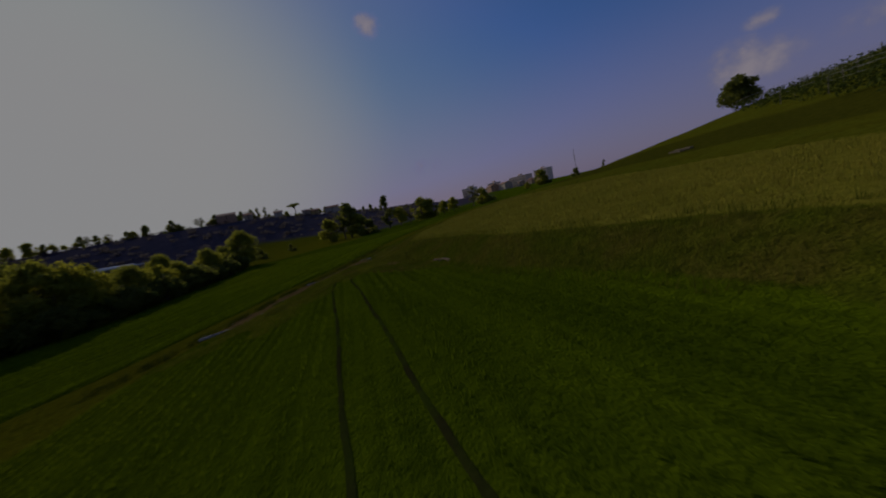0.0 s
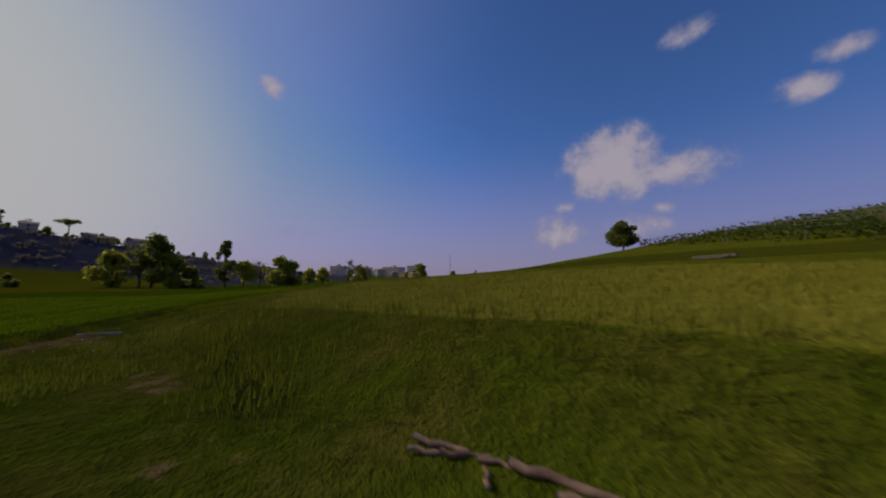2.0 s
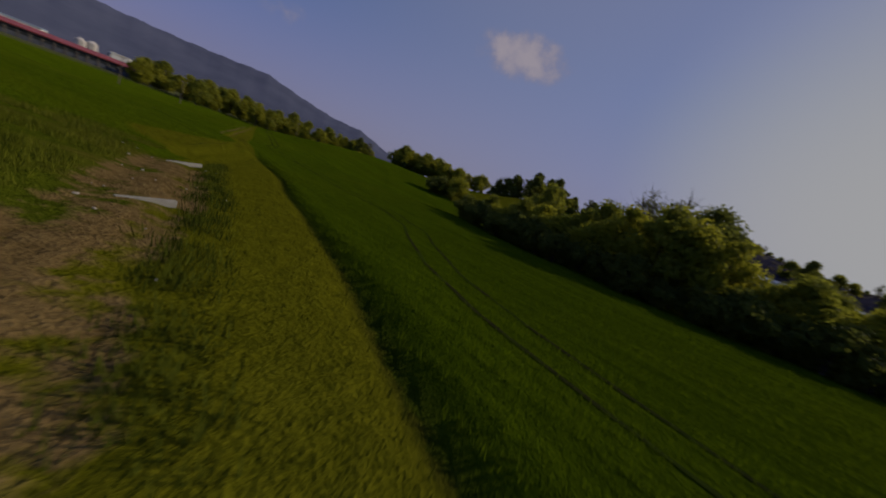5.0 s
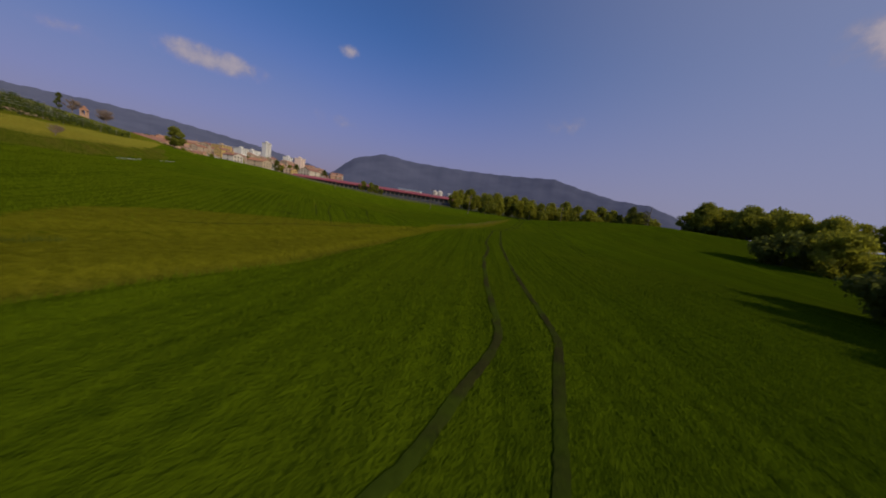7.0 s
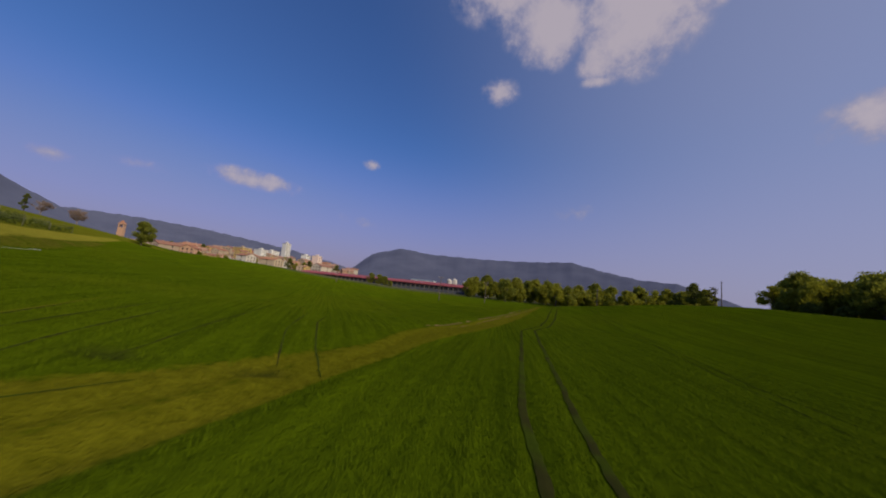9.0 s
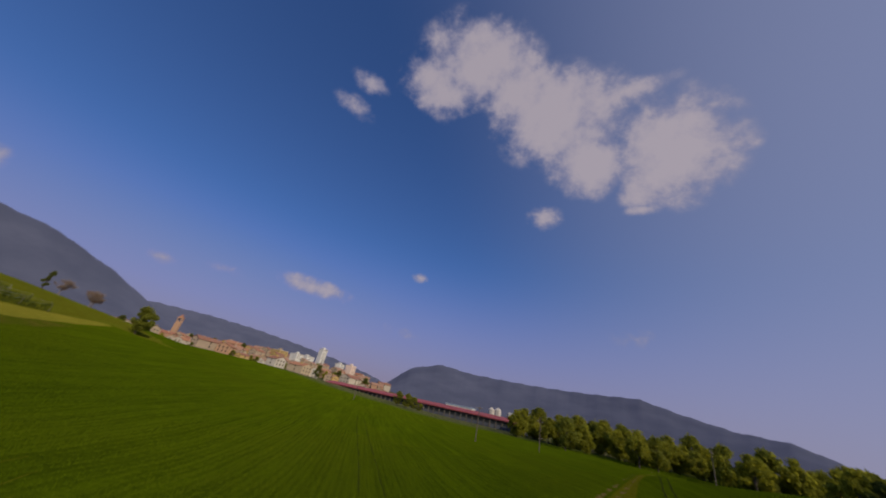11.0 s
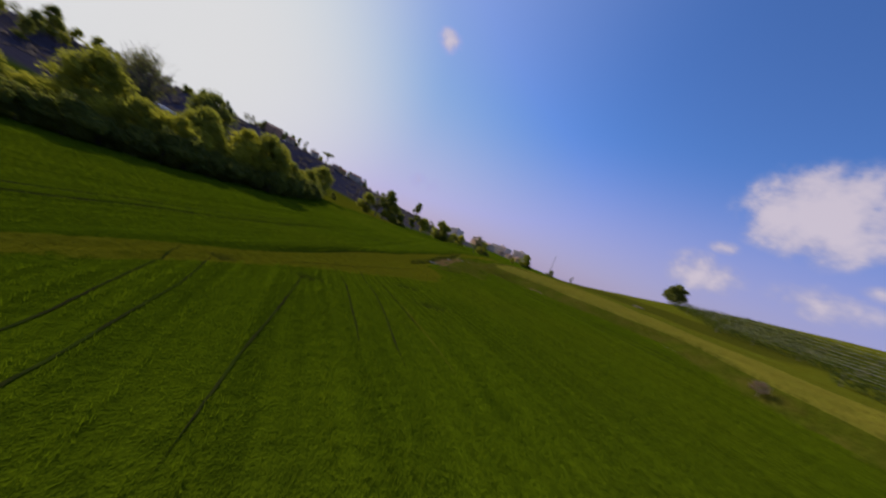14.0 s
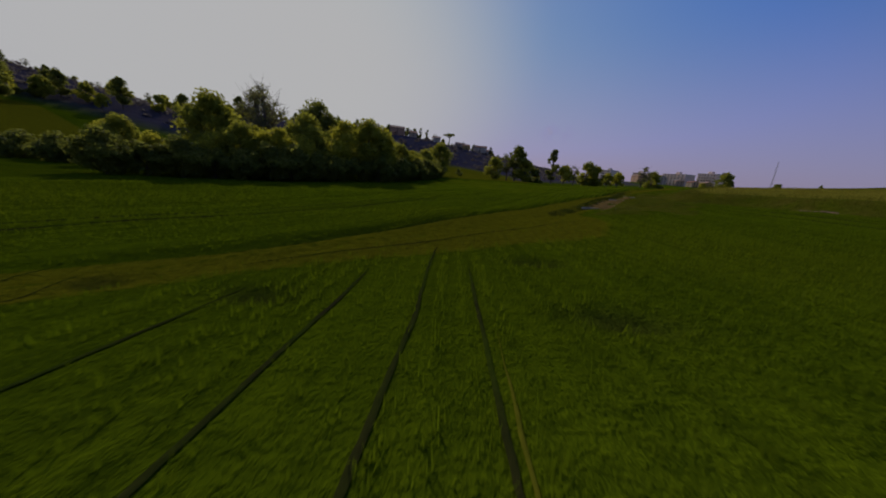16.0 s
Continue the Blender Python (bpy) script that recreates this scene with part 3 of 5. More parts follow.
def make_tree(name, seed, height, width, low, leaf, label, category="tree", clumps=26, count=5200, size=0.20, group="", bare=False, bark=None):
    rng = np.random.default_rng(seed)
    c, r = crown_clumps(rng, height, width, low, clumps)
    tree = thing(name, (0, 0, -200), label, category, group)
    branches = limbs(rng, height, low, c[:12 if not bare else None], height * 0.022)
    if bare:
        for x, y, z in c:
            for _ in range(14):
                dx, dy, dz = rng.normal(size=3) * (0.11 * width, 0.11 * width, 0.055 * height)
                branches.append(tube([(x * 0.8, y * 0.8, z - 0.3), (x + dx * 0.5, y + dy * 0.5, z + dz * 0.4 + 0.2), (x + dx, y + dy, z + abs(dz) + 0.3)], [0.030, 0.020, 0.008], 4))
    piece("trunk", tubes("trunk", branches, bark or BARK), tree)
    v, f = leaves(rng, c, r, count, size)
    piece("crown", raise_mesh("crown", v, f, leaf), tree)
    return tree


used = set()


def plant(tree, x, y, scale=1.0, turn=0.0, tall=1.0, sink=0.15, label=""):
    """Set a tree on the ground: the model itself at first, then copies of it."""
    at = Matrix.LocRotScale((x, y, gz(x, y) - sink), Euler((0, 0, radians(turn))), None)
    if tree.name in used:
        ob = copy_thing(tree, at)
    else:
        used.add(tree.name)
        ob = tree
        ob.matrix_basis = at
    ob.scale = (scale, scale, scale * tall)
    if label:
        tagged(ob, label)
    return ob

# ---- crops and grasses ----
def side_of(x, y, line):
    d, s = line_distance(x, y, line)
    return d * s


def tufts(name, rng, x, y, height, spread, blades, width, mat, label, sink=0.05):
    """Tufts of thin bent blades, two triangles each."""
    n_t = len(x)
    x, y = np.repeat(x, blades), np.repeat(y, blades)
    h = np.repeat(height, blades) * rng.uniform(0.65, 1.15, len(x))
    x, y = x + rng.normal(0, spread, len(x)), y + rng.normal(0, spread, len(x))
    z = ground_z(x, y) - sink
    a = rng.uniform(0, 2 * np.pi, len(x))
    bend = rng.uniform(0.1, 0.55, len(x)) * h
    bx, by = np.cos(a) * bend, np.sin(a) * bend
    wx, wy = -np.sin(a) * width * rng.uniform(0.7, 1.3, len(x)), np.cos(a) * width * rng.uniform(0.7, 1.3, len(x))
    v = np.stack([np.stack([x - wx, y - wy, z], -1), np.stack([x + wx, y + wy, z], -1), np.stack([x + bx, y + by, z + h], -1)], 1).reshape(-1, 3)
    f = np.arange(len(x) * 3).reshape(-1, 3)
    return tagged(new(name, raise_mesh(name, v, f, mat)), label, "crop", kind="stuff")


def blade_material(name, dark, light, patch, through_light=0.12):
    m, n, bsdf = material(name, 0.8, 0.05)
    at = n.add("ShaderNodeTexCoord").outputs["Object"]
    fac = n.math("ADD", n.math("MULTIPLY", n.add("ShaderNodeNewGeometry").outputs["Random Per Island"], 0.45), n.math("MULTIPLY", n.ramp(n.noise(at, 0.5, 3.0), 0.3, 0.7), 0.55))
    col = n.mix(fac, rgb(*dark), rgb(*light))
    col = n.mix(n.math("MULTIPLY", n.ramp(n.noise(at, 0.05, 3.0), 0.42, 0.68), 0.55), col, rgb(*patch))
    connect(n, bsdf, col)
    glow = n.add("ShaderNodeBsdfTranslucent", {"Color": col})
    both = n.add("ShaderNodeMixShader", {0: through_light, 1: bsdf.outputs[0], 2: glow.outputs[0]})
    n.tree.links.new(both.outputs[0], n.tree.nodes["Material Output"].inputs[0])
    return m


WHEAT = blade_material("wheat_blades", (0.076, 0.118, 0.003), (0.132, 0.188, 0.005), (0.150, 0.186, 0.006), 0.4)
BARLEY = blade_material("barley_ears", (0.17, 0.158, 0.016), (0.33, 0.29, 0.042), (0.23, 0.215, 0.028), 0.12)
WILD = blade_material("wild_grass", (0.062, 0.082, 0.006), (0.185, 0.195, 0.016), (0.175, 0.155, 0.026), 0.3)
MEADOW = blade_material("meadow_grass", (0.060, 0.070, 0.005), (0.160, 0.158, 0.010), (0.13, 0.122, 0.012), 0.12)
STRAW = mottled("dry_stalk", (0.28, 0.24, 0.12), (0.45, 0.38, 0.2), 5.0)

rng = np.random.default_rng(3)
# cereal drilled in rows that follow the field's long side
total = 1150000
east = rng.uniform(0, 1, total) < 0.5
ux, uy = np.where(east, -0.27, 0.24), np.where(east, 0.963, 0.971)
along_row, row = rng.uniform(-75, 75, total), np.round(rng.uniform(-48, 48, total) / 0.52)
wx_, wy_ = -25 + along_row * ux + row * 0.52 * uy + rng.normal(0, 0.075, total), 4 + along_row * uy - row * 0.52 * ux + rng.normal(0, 0.03, total)
keep = ((side_of(wx_, wy_, TRACK) > 0) == east) & (side_of(wx_, wy_, BANK) < -3.6) & (wx_ > -60) & (side_of(wx_, wy_, HEDGE) < -1.0)
in_strip = inside(wx_, wy_, TRACK + STRIP_WEST[::-1]) > -0.3
in_strip |= inside(wx_, wy_, CORNER) > 0.3
in_strip |= (inside(wx_, wy_, MEADOW_EAST) > 0.2) & (rng.uniform(0, 1, total) < 0.93)
in_strip |= (wy_ > 18) & (wy_ < 46) & (side_of(wx_, wy_, TRACK) > 0) & (line_distance(wx_, wy_, TRACK)[0] < 6.5)
keep &= ~in_strip & (line_distance(wx_, wy_, TRACK)[0] > 1.2)
for k, pts in enumerate(WHEELS):
    keep &= line_distance(wx_, wy_, pts)[0] > (0.15 if k < 4 else 0.08)
for hx, hy, hr in HOLES:
    keep &= ((wx_ - hx) * 0.55) ** 2 + (wy_ - hy) ** 2 > hr ** 2 * 0.8
wx_, wy_, row = wx_[keep], wy_[keep], row[keep].astype(int)
lush = 0.62 + 0.62 * np.random.default_rng(4).uniform(0, 1, 400)[row % 400]
tufts("wheat", rng, wx_, wy_, lush * rng.uniform(0.13, 0.25, len(wx_)), 0.05, 2, 0.014, WHEAT, "young green wheat standing in drilled rows")

total = 90000
bx_, by_ = rng.uniform(-6, 30, total), rng.uniform(-36, 62, total)
keep = inside(bx_, by_, BANK + PALE_EAST[::-1]) > 0.3
lodged = np.sin(bx_ * 0.9 + 2.2 * np.sin(by_ * 0.23)) * np.sin(by_ * 1.3 + np.sin(bx_ * 0.7)) > 0.72
keep &= ~lodged
tufts("barley", rng, bx_[keep], by_[keep], rng.uniform(0.16, 0.28, keep.sum()), 0.06, 2, 0.014, BARLEY, "pale ripening barley with lodged patches")

total = 60000
gx_, gy_ = rng.uniform(-12, 20, total), rng.uniform(-45, 60, total)
s_ = side_of(gx_, gy_, BANK)
keep = (s_ > -3.2) & (s_ < 0.6) & (np.sin(gx_ * 1.1 + gy_ * 0.7) + np.sin(gy_ * 0.9) > -1.3) & (np.hypot(gx_ - 0.1, (gy_ - 22.3) * 0.7) > 1.15)
tufts("bank_grass", rng, gx_[keep], gy_[keep], rng.uniform(0.16, 0.5, keep.sum()), 0.10, 3, 0.014, WILD, "tall rough grass and weeds on the bank")

total = 120000
gx_, gy_ = rng.uniform(-62, 2, total), rng.uniform(-50, 60, total)
keep = ((inside(gx_, gy_, TRACK + STRIP_WEST[::-1]) > 0.3) | (inside(gx_, gy_, MEADOW_EAST) > 0.3)) & (line_distance(gx_, gy_, TRACK)[0] > 1.5)
tufts("meadow_grass", rng, gx_[keep], gy_[keep], rng.uniform(0.08, 0.2, keep.sum()), 0.08, 2, 0.013, MEADOW, "yellow-green meadow grass beside the dirt lane")
# coarse weeds along the lane and on the corner by the bank
total = 44000
gx_, gy_ = rng.uniform(-20, 2, total), rng.uniform(17, 48, total)
keep = (line_distance(gx_, gy_, TRACK)[0] > 1.3) & (line_distance(gx_, gy_, TRACK)[0] < 7.5) & (side_of(gx_, gy_, TRACK) > 0) & (np.sin(gx_ * 1.7) + np.sin(gy_ * 1.3 + gx_) > -0.7) & (np.hypot(gx_ + 8.3, gy_ - 37.1) > 1.0) & (np.hypot(gx_ - 0.1, (gy_ - 22.3) * 0.7) > 1.15)
tufts("lane_weeds", rng, gx_[keep], gy_[keep], rng.uniform(0.12, 0.3, keep.sum()), 0.14, 3, 0.016, WILD, "clumps of weeds beside the dirt lane")

# dark rank weeds on the verge between the lane and the meadow strip
total = 26000
gx_, gy_ = rng.uniform(-20, -6, total), rng.uniform(14, 47, total)
s_ = side_of(gx_, gy_, TRACK)
keep = (s_ < -0.75) & (s_ > -1.75) & (np.sin(gx_ * 2.1 + gy_ * 1.7) > -0.75)
RANK = blade_material("rank_weeds", (0.034, 0.050, 0.005), (0.11, 0.125, 0.011), (0.07, 0.08, 0.008))
tufts("verge_weeds", rng, gx_[keep], gy_[keep], rng.uniform(0.14, 0.36, keep.sum()), 0.14, 4, 0.014, RANK, "dark rank weeds along the lane's verge")
total = 5200
gx_, gy_ = rng.uniform(-8, 1, total), rng.uniform(22, 36, total)
d_ = line_distance(gx_, gy_, DITCH)[0]
keep = (d_ > 0.2) & (rng.uniform(0, 1, total) < np.exp(-(d_ / 0.8) ** 2))
tufts("ditch_weeds", rng, gx_[keep], gy_[keep], rng.uniform(0.15, 0.42, keep.sum()), 0.16, 4, 0.015, WILD, "tall dark weeds on the lips of the little ditch")

# daisies in the grass at the corner of the bank
DAISY = mottled("daisy_petals", (0.55, 0.55, 0.45), (0.8, 0.8, 0.74), 9.0)
fx, fy = rng.uniform(-9, -2, 120), rng.uniform(32.5, 40, 120)
fz = ground_z(fx, fy) + rng.uniform(0.08, 0.22, 120)
ang = np.arange(6) * math.pi / 3
ring = np.stack([np.cos(ang) * 0.013, np.sin(ang) * 0.013, 0.004 * np.cos(ang * 3)], -1)
fv = (np.stack([fx, fy, fz], -1)[:, None, :] + ring[None] * rng.uniform(0.6, 1.2, 120)[:, None, None]).reshape(-1, 3)
tagged(new("daisies", raise_mesh("daisies", fv, np.arange(120 * 6).reshape(-1, 6), DAISY)), "scattered white daisies in the rough grass", "flowers", kind="stuff")


# ---- trees ----
rng = np.random.default_rng(7)
lone = make_tree("lone_tree", 11, 7.4, 8.6, 1.3, LEAF_DARK, "round dense dark green tree alone on the hill crest", clumps=44, count=6500, size=0.28)
plant(lone, 66.0, 64.0, 0.9)
budding = make_tree("budding_tree", 12, 9.0, 9.0, 2.2, BUD, "spreading budding tree with reddish bare twigs on the hill crest", clumps=34, count=3200, size=0.12, bare=True, bark=PALE_BARK)
plant(budding, 67.0, 15.0)
HEDGE_LABEL = "leafy tree in the thick hedge beside the green field"
hedge_models = [make_tree("hedge_tree", 21, 8.5, 7.5, 0.8, LEAF, HEDGE_LABEL, clumps=64, count=8200, size=0.20, group="hedge trees"),
                make_tree("hedge_tree", 22, 7.0, 7.0, 0.4, LEAF_FRESH, "fresh yellow-green tree in the thick hedge beside the field", clumps=58, count=7800, size=0.19, group="hedge trees"),
                make_tree("hedge_tree", 23, 11.5, 8.0, 2.0, LEAF_DARK, "tall dark tree rising out of the field hedge", clumps=60, count=8600, size=0.20, group="hedge trees"),
                make_tree("hedge_shrub", 24, 3.6, 5.0, 0.0, LEAF_DARK, "low dark shrub at the foot of the field hedge", "shrub", clumps=34, count=4000, size=0.16, group="hedge shrubs"),
                make_tree("hedge_tree", 25, 13.0, 7.5, 4.0, LEAF_OLIVE, "tall thin-crowned hedge tree just coming into leaf", clumps=28, count=2600, size=0.14, group="hedge trees", bare=True),
                make_tree("hedge_tree", 26, 8.0, 6.5, 1.0, LEAF_FRESH, "loose pale green hedge tree with gaps in its crown", clumps=40, count=5200, size=0.18, group="hedge trees")]

# lighter models of the same kinds for the distance
far_models = [make_tree("far_tree", 51, 8.5, 7.5, 0.8, LEAF, "leafy tree far off", clumps=40, count=2000, size=0.38),
              make_tree("far_tree", 52, 7.5, 7.0, 0.4, LEAF_FRESH, "fresh green tree far off", clumps=40, count=2000, size=0.38),
              make_tree("far_tree", 53, 11.5, 8.0, 1.5, LEAF_DARK, "dark tree far off", clumps=40, count=2000, size=0.4),
              make_tree("far_shrub", 54, 3.6, 5.0, 0.0, LEAF_DARK, "dark shrub far off", "shrub", clumps=14, count=600, size=0.4),
              make_tree("far_tree", 55, 12.0, 7.5, 3.5, LEAF_OLIVE, "thin-crowned tree far off", clumps=16, count=500, size=0.3, bare=True),
              make_tree("far_tree", 56, 8.0, 6.5, 0.8, LEAF_FRESH, "loose pale green tree far off", clumps=30, count=1600, size=0.34)]


def along(pts, dist):
    for (ax, ay), (bx, by) in zip(pts[:-1], pts[1:]):
        l = math.hypot(bx - ax, by - ay)
        if dist <= l:
            return ax + (bx - ax) * dist / l, ay + (by - ay) * dist / l, (bx - ax) / l, (by - ay) / l
        dist -= l
    return bx, by, (bx - ax) / l, (by - ay) / l


# the hedge: shrubs in front, trees behind
for k in range(27):
    x, y, dx, dy = along(HEDGE, k * 3.0)
    off = rng.uniform(0.6, 2.2)
    plant(hedge_models[3], x - dy * off, y + dx * off, rng.uniform(0.8, 1.3), rng.uniform(0, 360))
for k in range(29):
    x, y, dx, dy = along(HEDGE, 1 + k * 2.8)
    off = rng.uniform(3.2, 6.0)
    plant(hedge_models[(0, 1, 5, 1)[k % 4]], x - dy * off, y + dx * off, rng.uniform(0.72, 1.02) * (0.7 if k < 3 else 0.95 if k < 8 else 1.12 if k < 15 else 0.86), rng.uniform(0, 360), rng.uniform(1.0, 1.2) if k < 15 else 1.0)
for k in range(13):
    x, y, dx, dy = along(HEDGE, 10 + k * 4.6)
    off = rng.uniform(8.5, 13.0)
    plant(hedge_models[(0, 5, 1)[k % 3]], x - dy * off, y + dx * off, rng.uniform(0.85, 1.15) * (1.02 if k < 6 else 0.8), rng.uniform(0, 360), 1.1)
plant(hedge_models[2], -65.5, 47.0, 1.25, 20)
plant(hedge_models[4], -71, 39.5, 1.2, 70)
plant(hedge_models[4], -77, 43.5, 1.3, 200)
plant(hedge_models[0], -53, 90, 1.2, 10, label="tall leafy tree that ends the field hedge")
for k in range(8):
    plant(hedge_models[(1, 5, 0)[k % 3]], -67 - k * 2.2 + rng.uniform(-1, 1), 33 + k * 2.4 - (k % 3) * 3, rng.uniform(0.8, 1.1), rng.uniform(0, 360))

# wood on the rise to the south-west
WOOD_LABEL = "leafy tree of the wood edge on the rise beyond the field"
for k in range(36):
    s = k / 36
    x, y = -149 + 13 * s + rng.uniform(-3, 3), -33 - 45 * s + rng.uniform(-4, 4)
    plant((far_models if k % 3 == 2 else hedge_models)[(0, 1, 5, 1, 5)[int(rng.integers(0, 5))]], x - (k % 3) * 5, y - (k % 3) * 5, rng.uniform(0.9, 1.2) * (1.5 if k % 3 == 2 else 1.25), rng.uniform(0, 360), label=WOOD_LABEL)
for k in range(8):
    plant(hedge_models[3], -145 + 1.8 * k + rng.uniform(-2, 2), -32 - 6.0 * k + rng.uniform(-2, 2), rng.uniform(0.6, 0.9), rng.uniform(0, 360), label="low shrub at the foot of the wood edge")
for x, y, s in ((-82, 17, 0.85), (-77, 20, 0.95), (-80, 23, 0.9), (-72, 23, 0.9), (-74, 27, 1.0), (-86, 15, 0.8), (-90, 12, 0.75), (-99, -12, 1.2), (-98, -19, 1.3), (-103, -16, 1.2), (-94, 8, 0.7)):
    plant(hedge_models[1 if x % 2 else 3], x, y, s * (1.0 if x % 2 else 1.5), rng.uniform(0, 360), sink=1.1, label="fresh green bush at the meadow's edge beyond the field")
for k in range(44):
    plant(far_models[(0, 2, 4, 2)[k % 4]], -172 - rng.uniform(0, 26), -40 + k * 2.3 + rng.uniform(-2, 2), rng.uniform(1.2, 1.75) * (0.9 if k < 17 else 0.62), rng.uniform(0, 360), sink=2.0, label="tall tree of the wood on the ridge's shoulder")
for k in range(26):
    plant(far_models[3], -169 - rng.uniform(0, 6), -40 + k * 3.9 + rng.uniform(-1.5, 1.5), rng.uniform(1.0, 1.5), rng.uniform(0, 360), label="dark undergrowth bush at the foot of the far wood")
# trees behind the hedge on the near slope of the ridge
for k in range(22):
    x, y = -150 + rng.uniform(-16, 8) - k * 1.5, 34 + k * 5.5 + rng.uniform(-4, 4)
    plant(far_models[(0, 2, 5)[k % 3]], x, y, rng.uniform(0.7, 1.05), rng.uniform(0, 360), label="leafy tree on the lower slope of the wooded ridge")

# trees across the field's northern end
poplar = make_tree("poplar", 27, 11.0, 4.6, 0.6, LEAF_DARK, "narrow upright dark poplar in the tree line", clumps=30, count=6000, size=0.18)
for x, y, mdl, s in [(-31, 124, 2, 0.95), (-35, 128, 4, 0.85), (-27, 122, 0, 0.85), (-23, 124, 3, 1.3), (-12, 130, 5, 0.85), (-8, 132, 4, 0.6), (-3, 136, 0, 0.95), (1, 138, 0, 0.85), (7, 146, 5, 0.7), (12, 150, 5, 0.75),
                     (22, 152, 4, 0.75), (27, 156, 0, 0.8), (32, 170, 3, 1.3), (63, 196, 5, 0.5), (72, 196, 0, 0.95), (76, 199, 3, 1.3), (-40, 128, 0, 0.9), (92, 190, 3, 1.2)]:
    plant(far_models[mdl], x, y, s * 1.35, rng.uniform(0, 360), sink=1.3, label="leafy tree in the line across the field's far end")
plant(poplar, -17, 130, 1.3)
for x, y, s in [(-60, 112, 1.0), (-66, 120, 1.2), (-54, 122, 0.8), (-75, 116, 0.9)]:
    plant(far_models[3], x, y, s, rng.uniform(0, 360), label="low bush in the far yellow meadow")

# trees on the hill crest, and southwards
conifer = make_tree("cypress", 32, 8.0, 3.4, 0.3, LEAF_DARK, "narrow dark cypress on the ridge", clumps=26, count=4200, size=0.16)
for x, y, s in [(76, -88, 0.68), (118, 205, 0.8), (128, 160, 0.7), (132, 163, 0.8), (136, 165, 0.7)]:
    plant(conifer, x, y, s, rng.uniform(0, 360))
plant(far_models[4], 121, 136, 0.6, 40, label="small bare grey tree on the ridge")
plant(far_models[4], 126, 132, 0.55, 140, label="small bare grey tree on the ridge")
plant(far_models[3], 131, -25, 1.0, 0, label="dark bush on the hill crest")
round_tree = make_tree("round_tree", 31, 6.8, 6.4, 1.0, LEAF, "rounded green tree at the tip of the pale field", clumps=30, count=6400)
plant(round_tree, 46, -91)
red_tree = make_tree("budding_sapling", 33, 4.2, 4.4, 1.2, BUD, "young budding tree with reddish twigs on the grass bank", clumps=18, count=1500, size=0.08, bare=True, bark=PALE_BARK, group="saplings on the bank")
for x, y, s in [(5.6, -4.2, 0.32), (9.2, -14.6, 0.34), (70, -96, 1.15), (76, -92, 1.1), (73, -99, 1.0)]:
    plant(red_tree, x, y, s, rng.uniform(0, 360))


# ---- vineyard on the hill ----
WEATHERED = mottled("weathered_post", (0.12, 0.11, 0.08), (0.26, 0.23, 0.18), 6.0, per_object=0.5)
WIRE = mottled("galvanised_wire", (0.25, 0.25, 0.25), (0.4, 0.4, 0.4), 9.0, 0.4)
VINE = leafy("vine_leaf", (0.030, 0.045, 0.010), (0.10, 0.13, 0.022), 0.3)
bm = bmesh.new()
bmesh.ops.create_cone(bm, cap_ends=True, segments=7, radius1=0.045, radius2=0.04, depth=1.8, matrix=Matrix.Translation((0, 0, 0.7)))
post_mesh = bpy.data.meshes.new("post")
bm.to_mesh(post_mesh)
bm.free()
post_mesh.materials.append(WEATHERED)
pale_x = lambda y: float(np.interp(y, [p[1] for p in PALE_EAST[::-1]], [p[0] for p in PALE_EAST[::-1]]))
for r in range(9):
    x0 = pale_x(-15) + 5.5 + r * 3.7
    y0, y1 = -70 + r * 1.5, 12 + r * 5.0
    if r < 2:
        y1 = 4
    row_ob = thing("vine_row", (x0, -15, gz(x0, -15)), "row of young vines tied to weathered posts on the hillside", "vine row", "vineyard rows")
    bx0, by0, bz0 = row_ob.matrix_basis.translation
    bend = lambda y: x0 + (pale_x(y) - pale_x(-15)) * 0.75
    ys = np.arange(y0, y1, 5.2)
    for y in ys:
        p = piece("post", post_mesh, row_ob)
        p.location = (bend(y) - bx0, y - by0, gz(bend(y), y) - bz0)
        p.rotation_euler = (rng.normal(0, 0.04), rng.normal(0, 0.04), rng.uniform(0, 3))
    line = [(bend(y) - bx0, y - by0, gz(bend(y), y) - bz0 + 1.15) for y in ys]
    piece("wire", tubes("wire", [tube(line, [0.012] * len(line), 4), tube([(a, b, c + 0.5) for a, b, c in line], [0.012] * len(line), 4)], WIRE), row_ob)
    n_l = int((y1 - y0) * 34)
    ly = rng.uniform(y0, y1, n_l)
    lx = np.array([bend(v) for v in ly])
    cen = np.stack([lx - bx0 + rng.normal(0, 0.18, n_l), ly - by0, ground_z(lx, ly) - bz0 + rng.uniform(0.15, 1.35, n_l)], -1)
    v, f = leaves(rng, cen, np.full(n_l, 0.2), n_l * 2, 0.13)
    piece("foliage", raise_mesh("foliage", v, f, VINE), row_ob)

# boards stacked at the foot of the vines
BOARD = mottled("grey_board", (0.09, 0.075, 0.06), (0.20, 0.17, 0.13), 3.0, per_object=0.6)
stack = thing("board_stack", (25.0, 31.0, gz(25, 31)), "low stack of weathered boards on the slope", "board stack", turn=75)
for k in range(7):
    bm = bmesh.new()
    box(bm, -1.2 + rng.uniform(-0.3, 0.3), 1.2 + rng.uniform(-0.4, 0.4), -0.5 + (k % 3) * 0.36, -0.26 + (k % 3) * 0.36, -0.05 + (k // 3) * 0.10, 0.02 + (k // 3) * 0.10)
    part("board", bm, BOARD, stack)


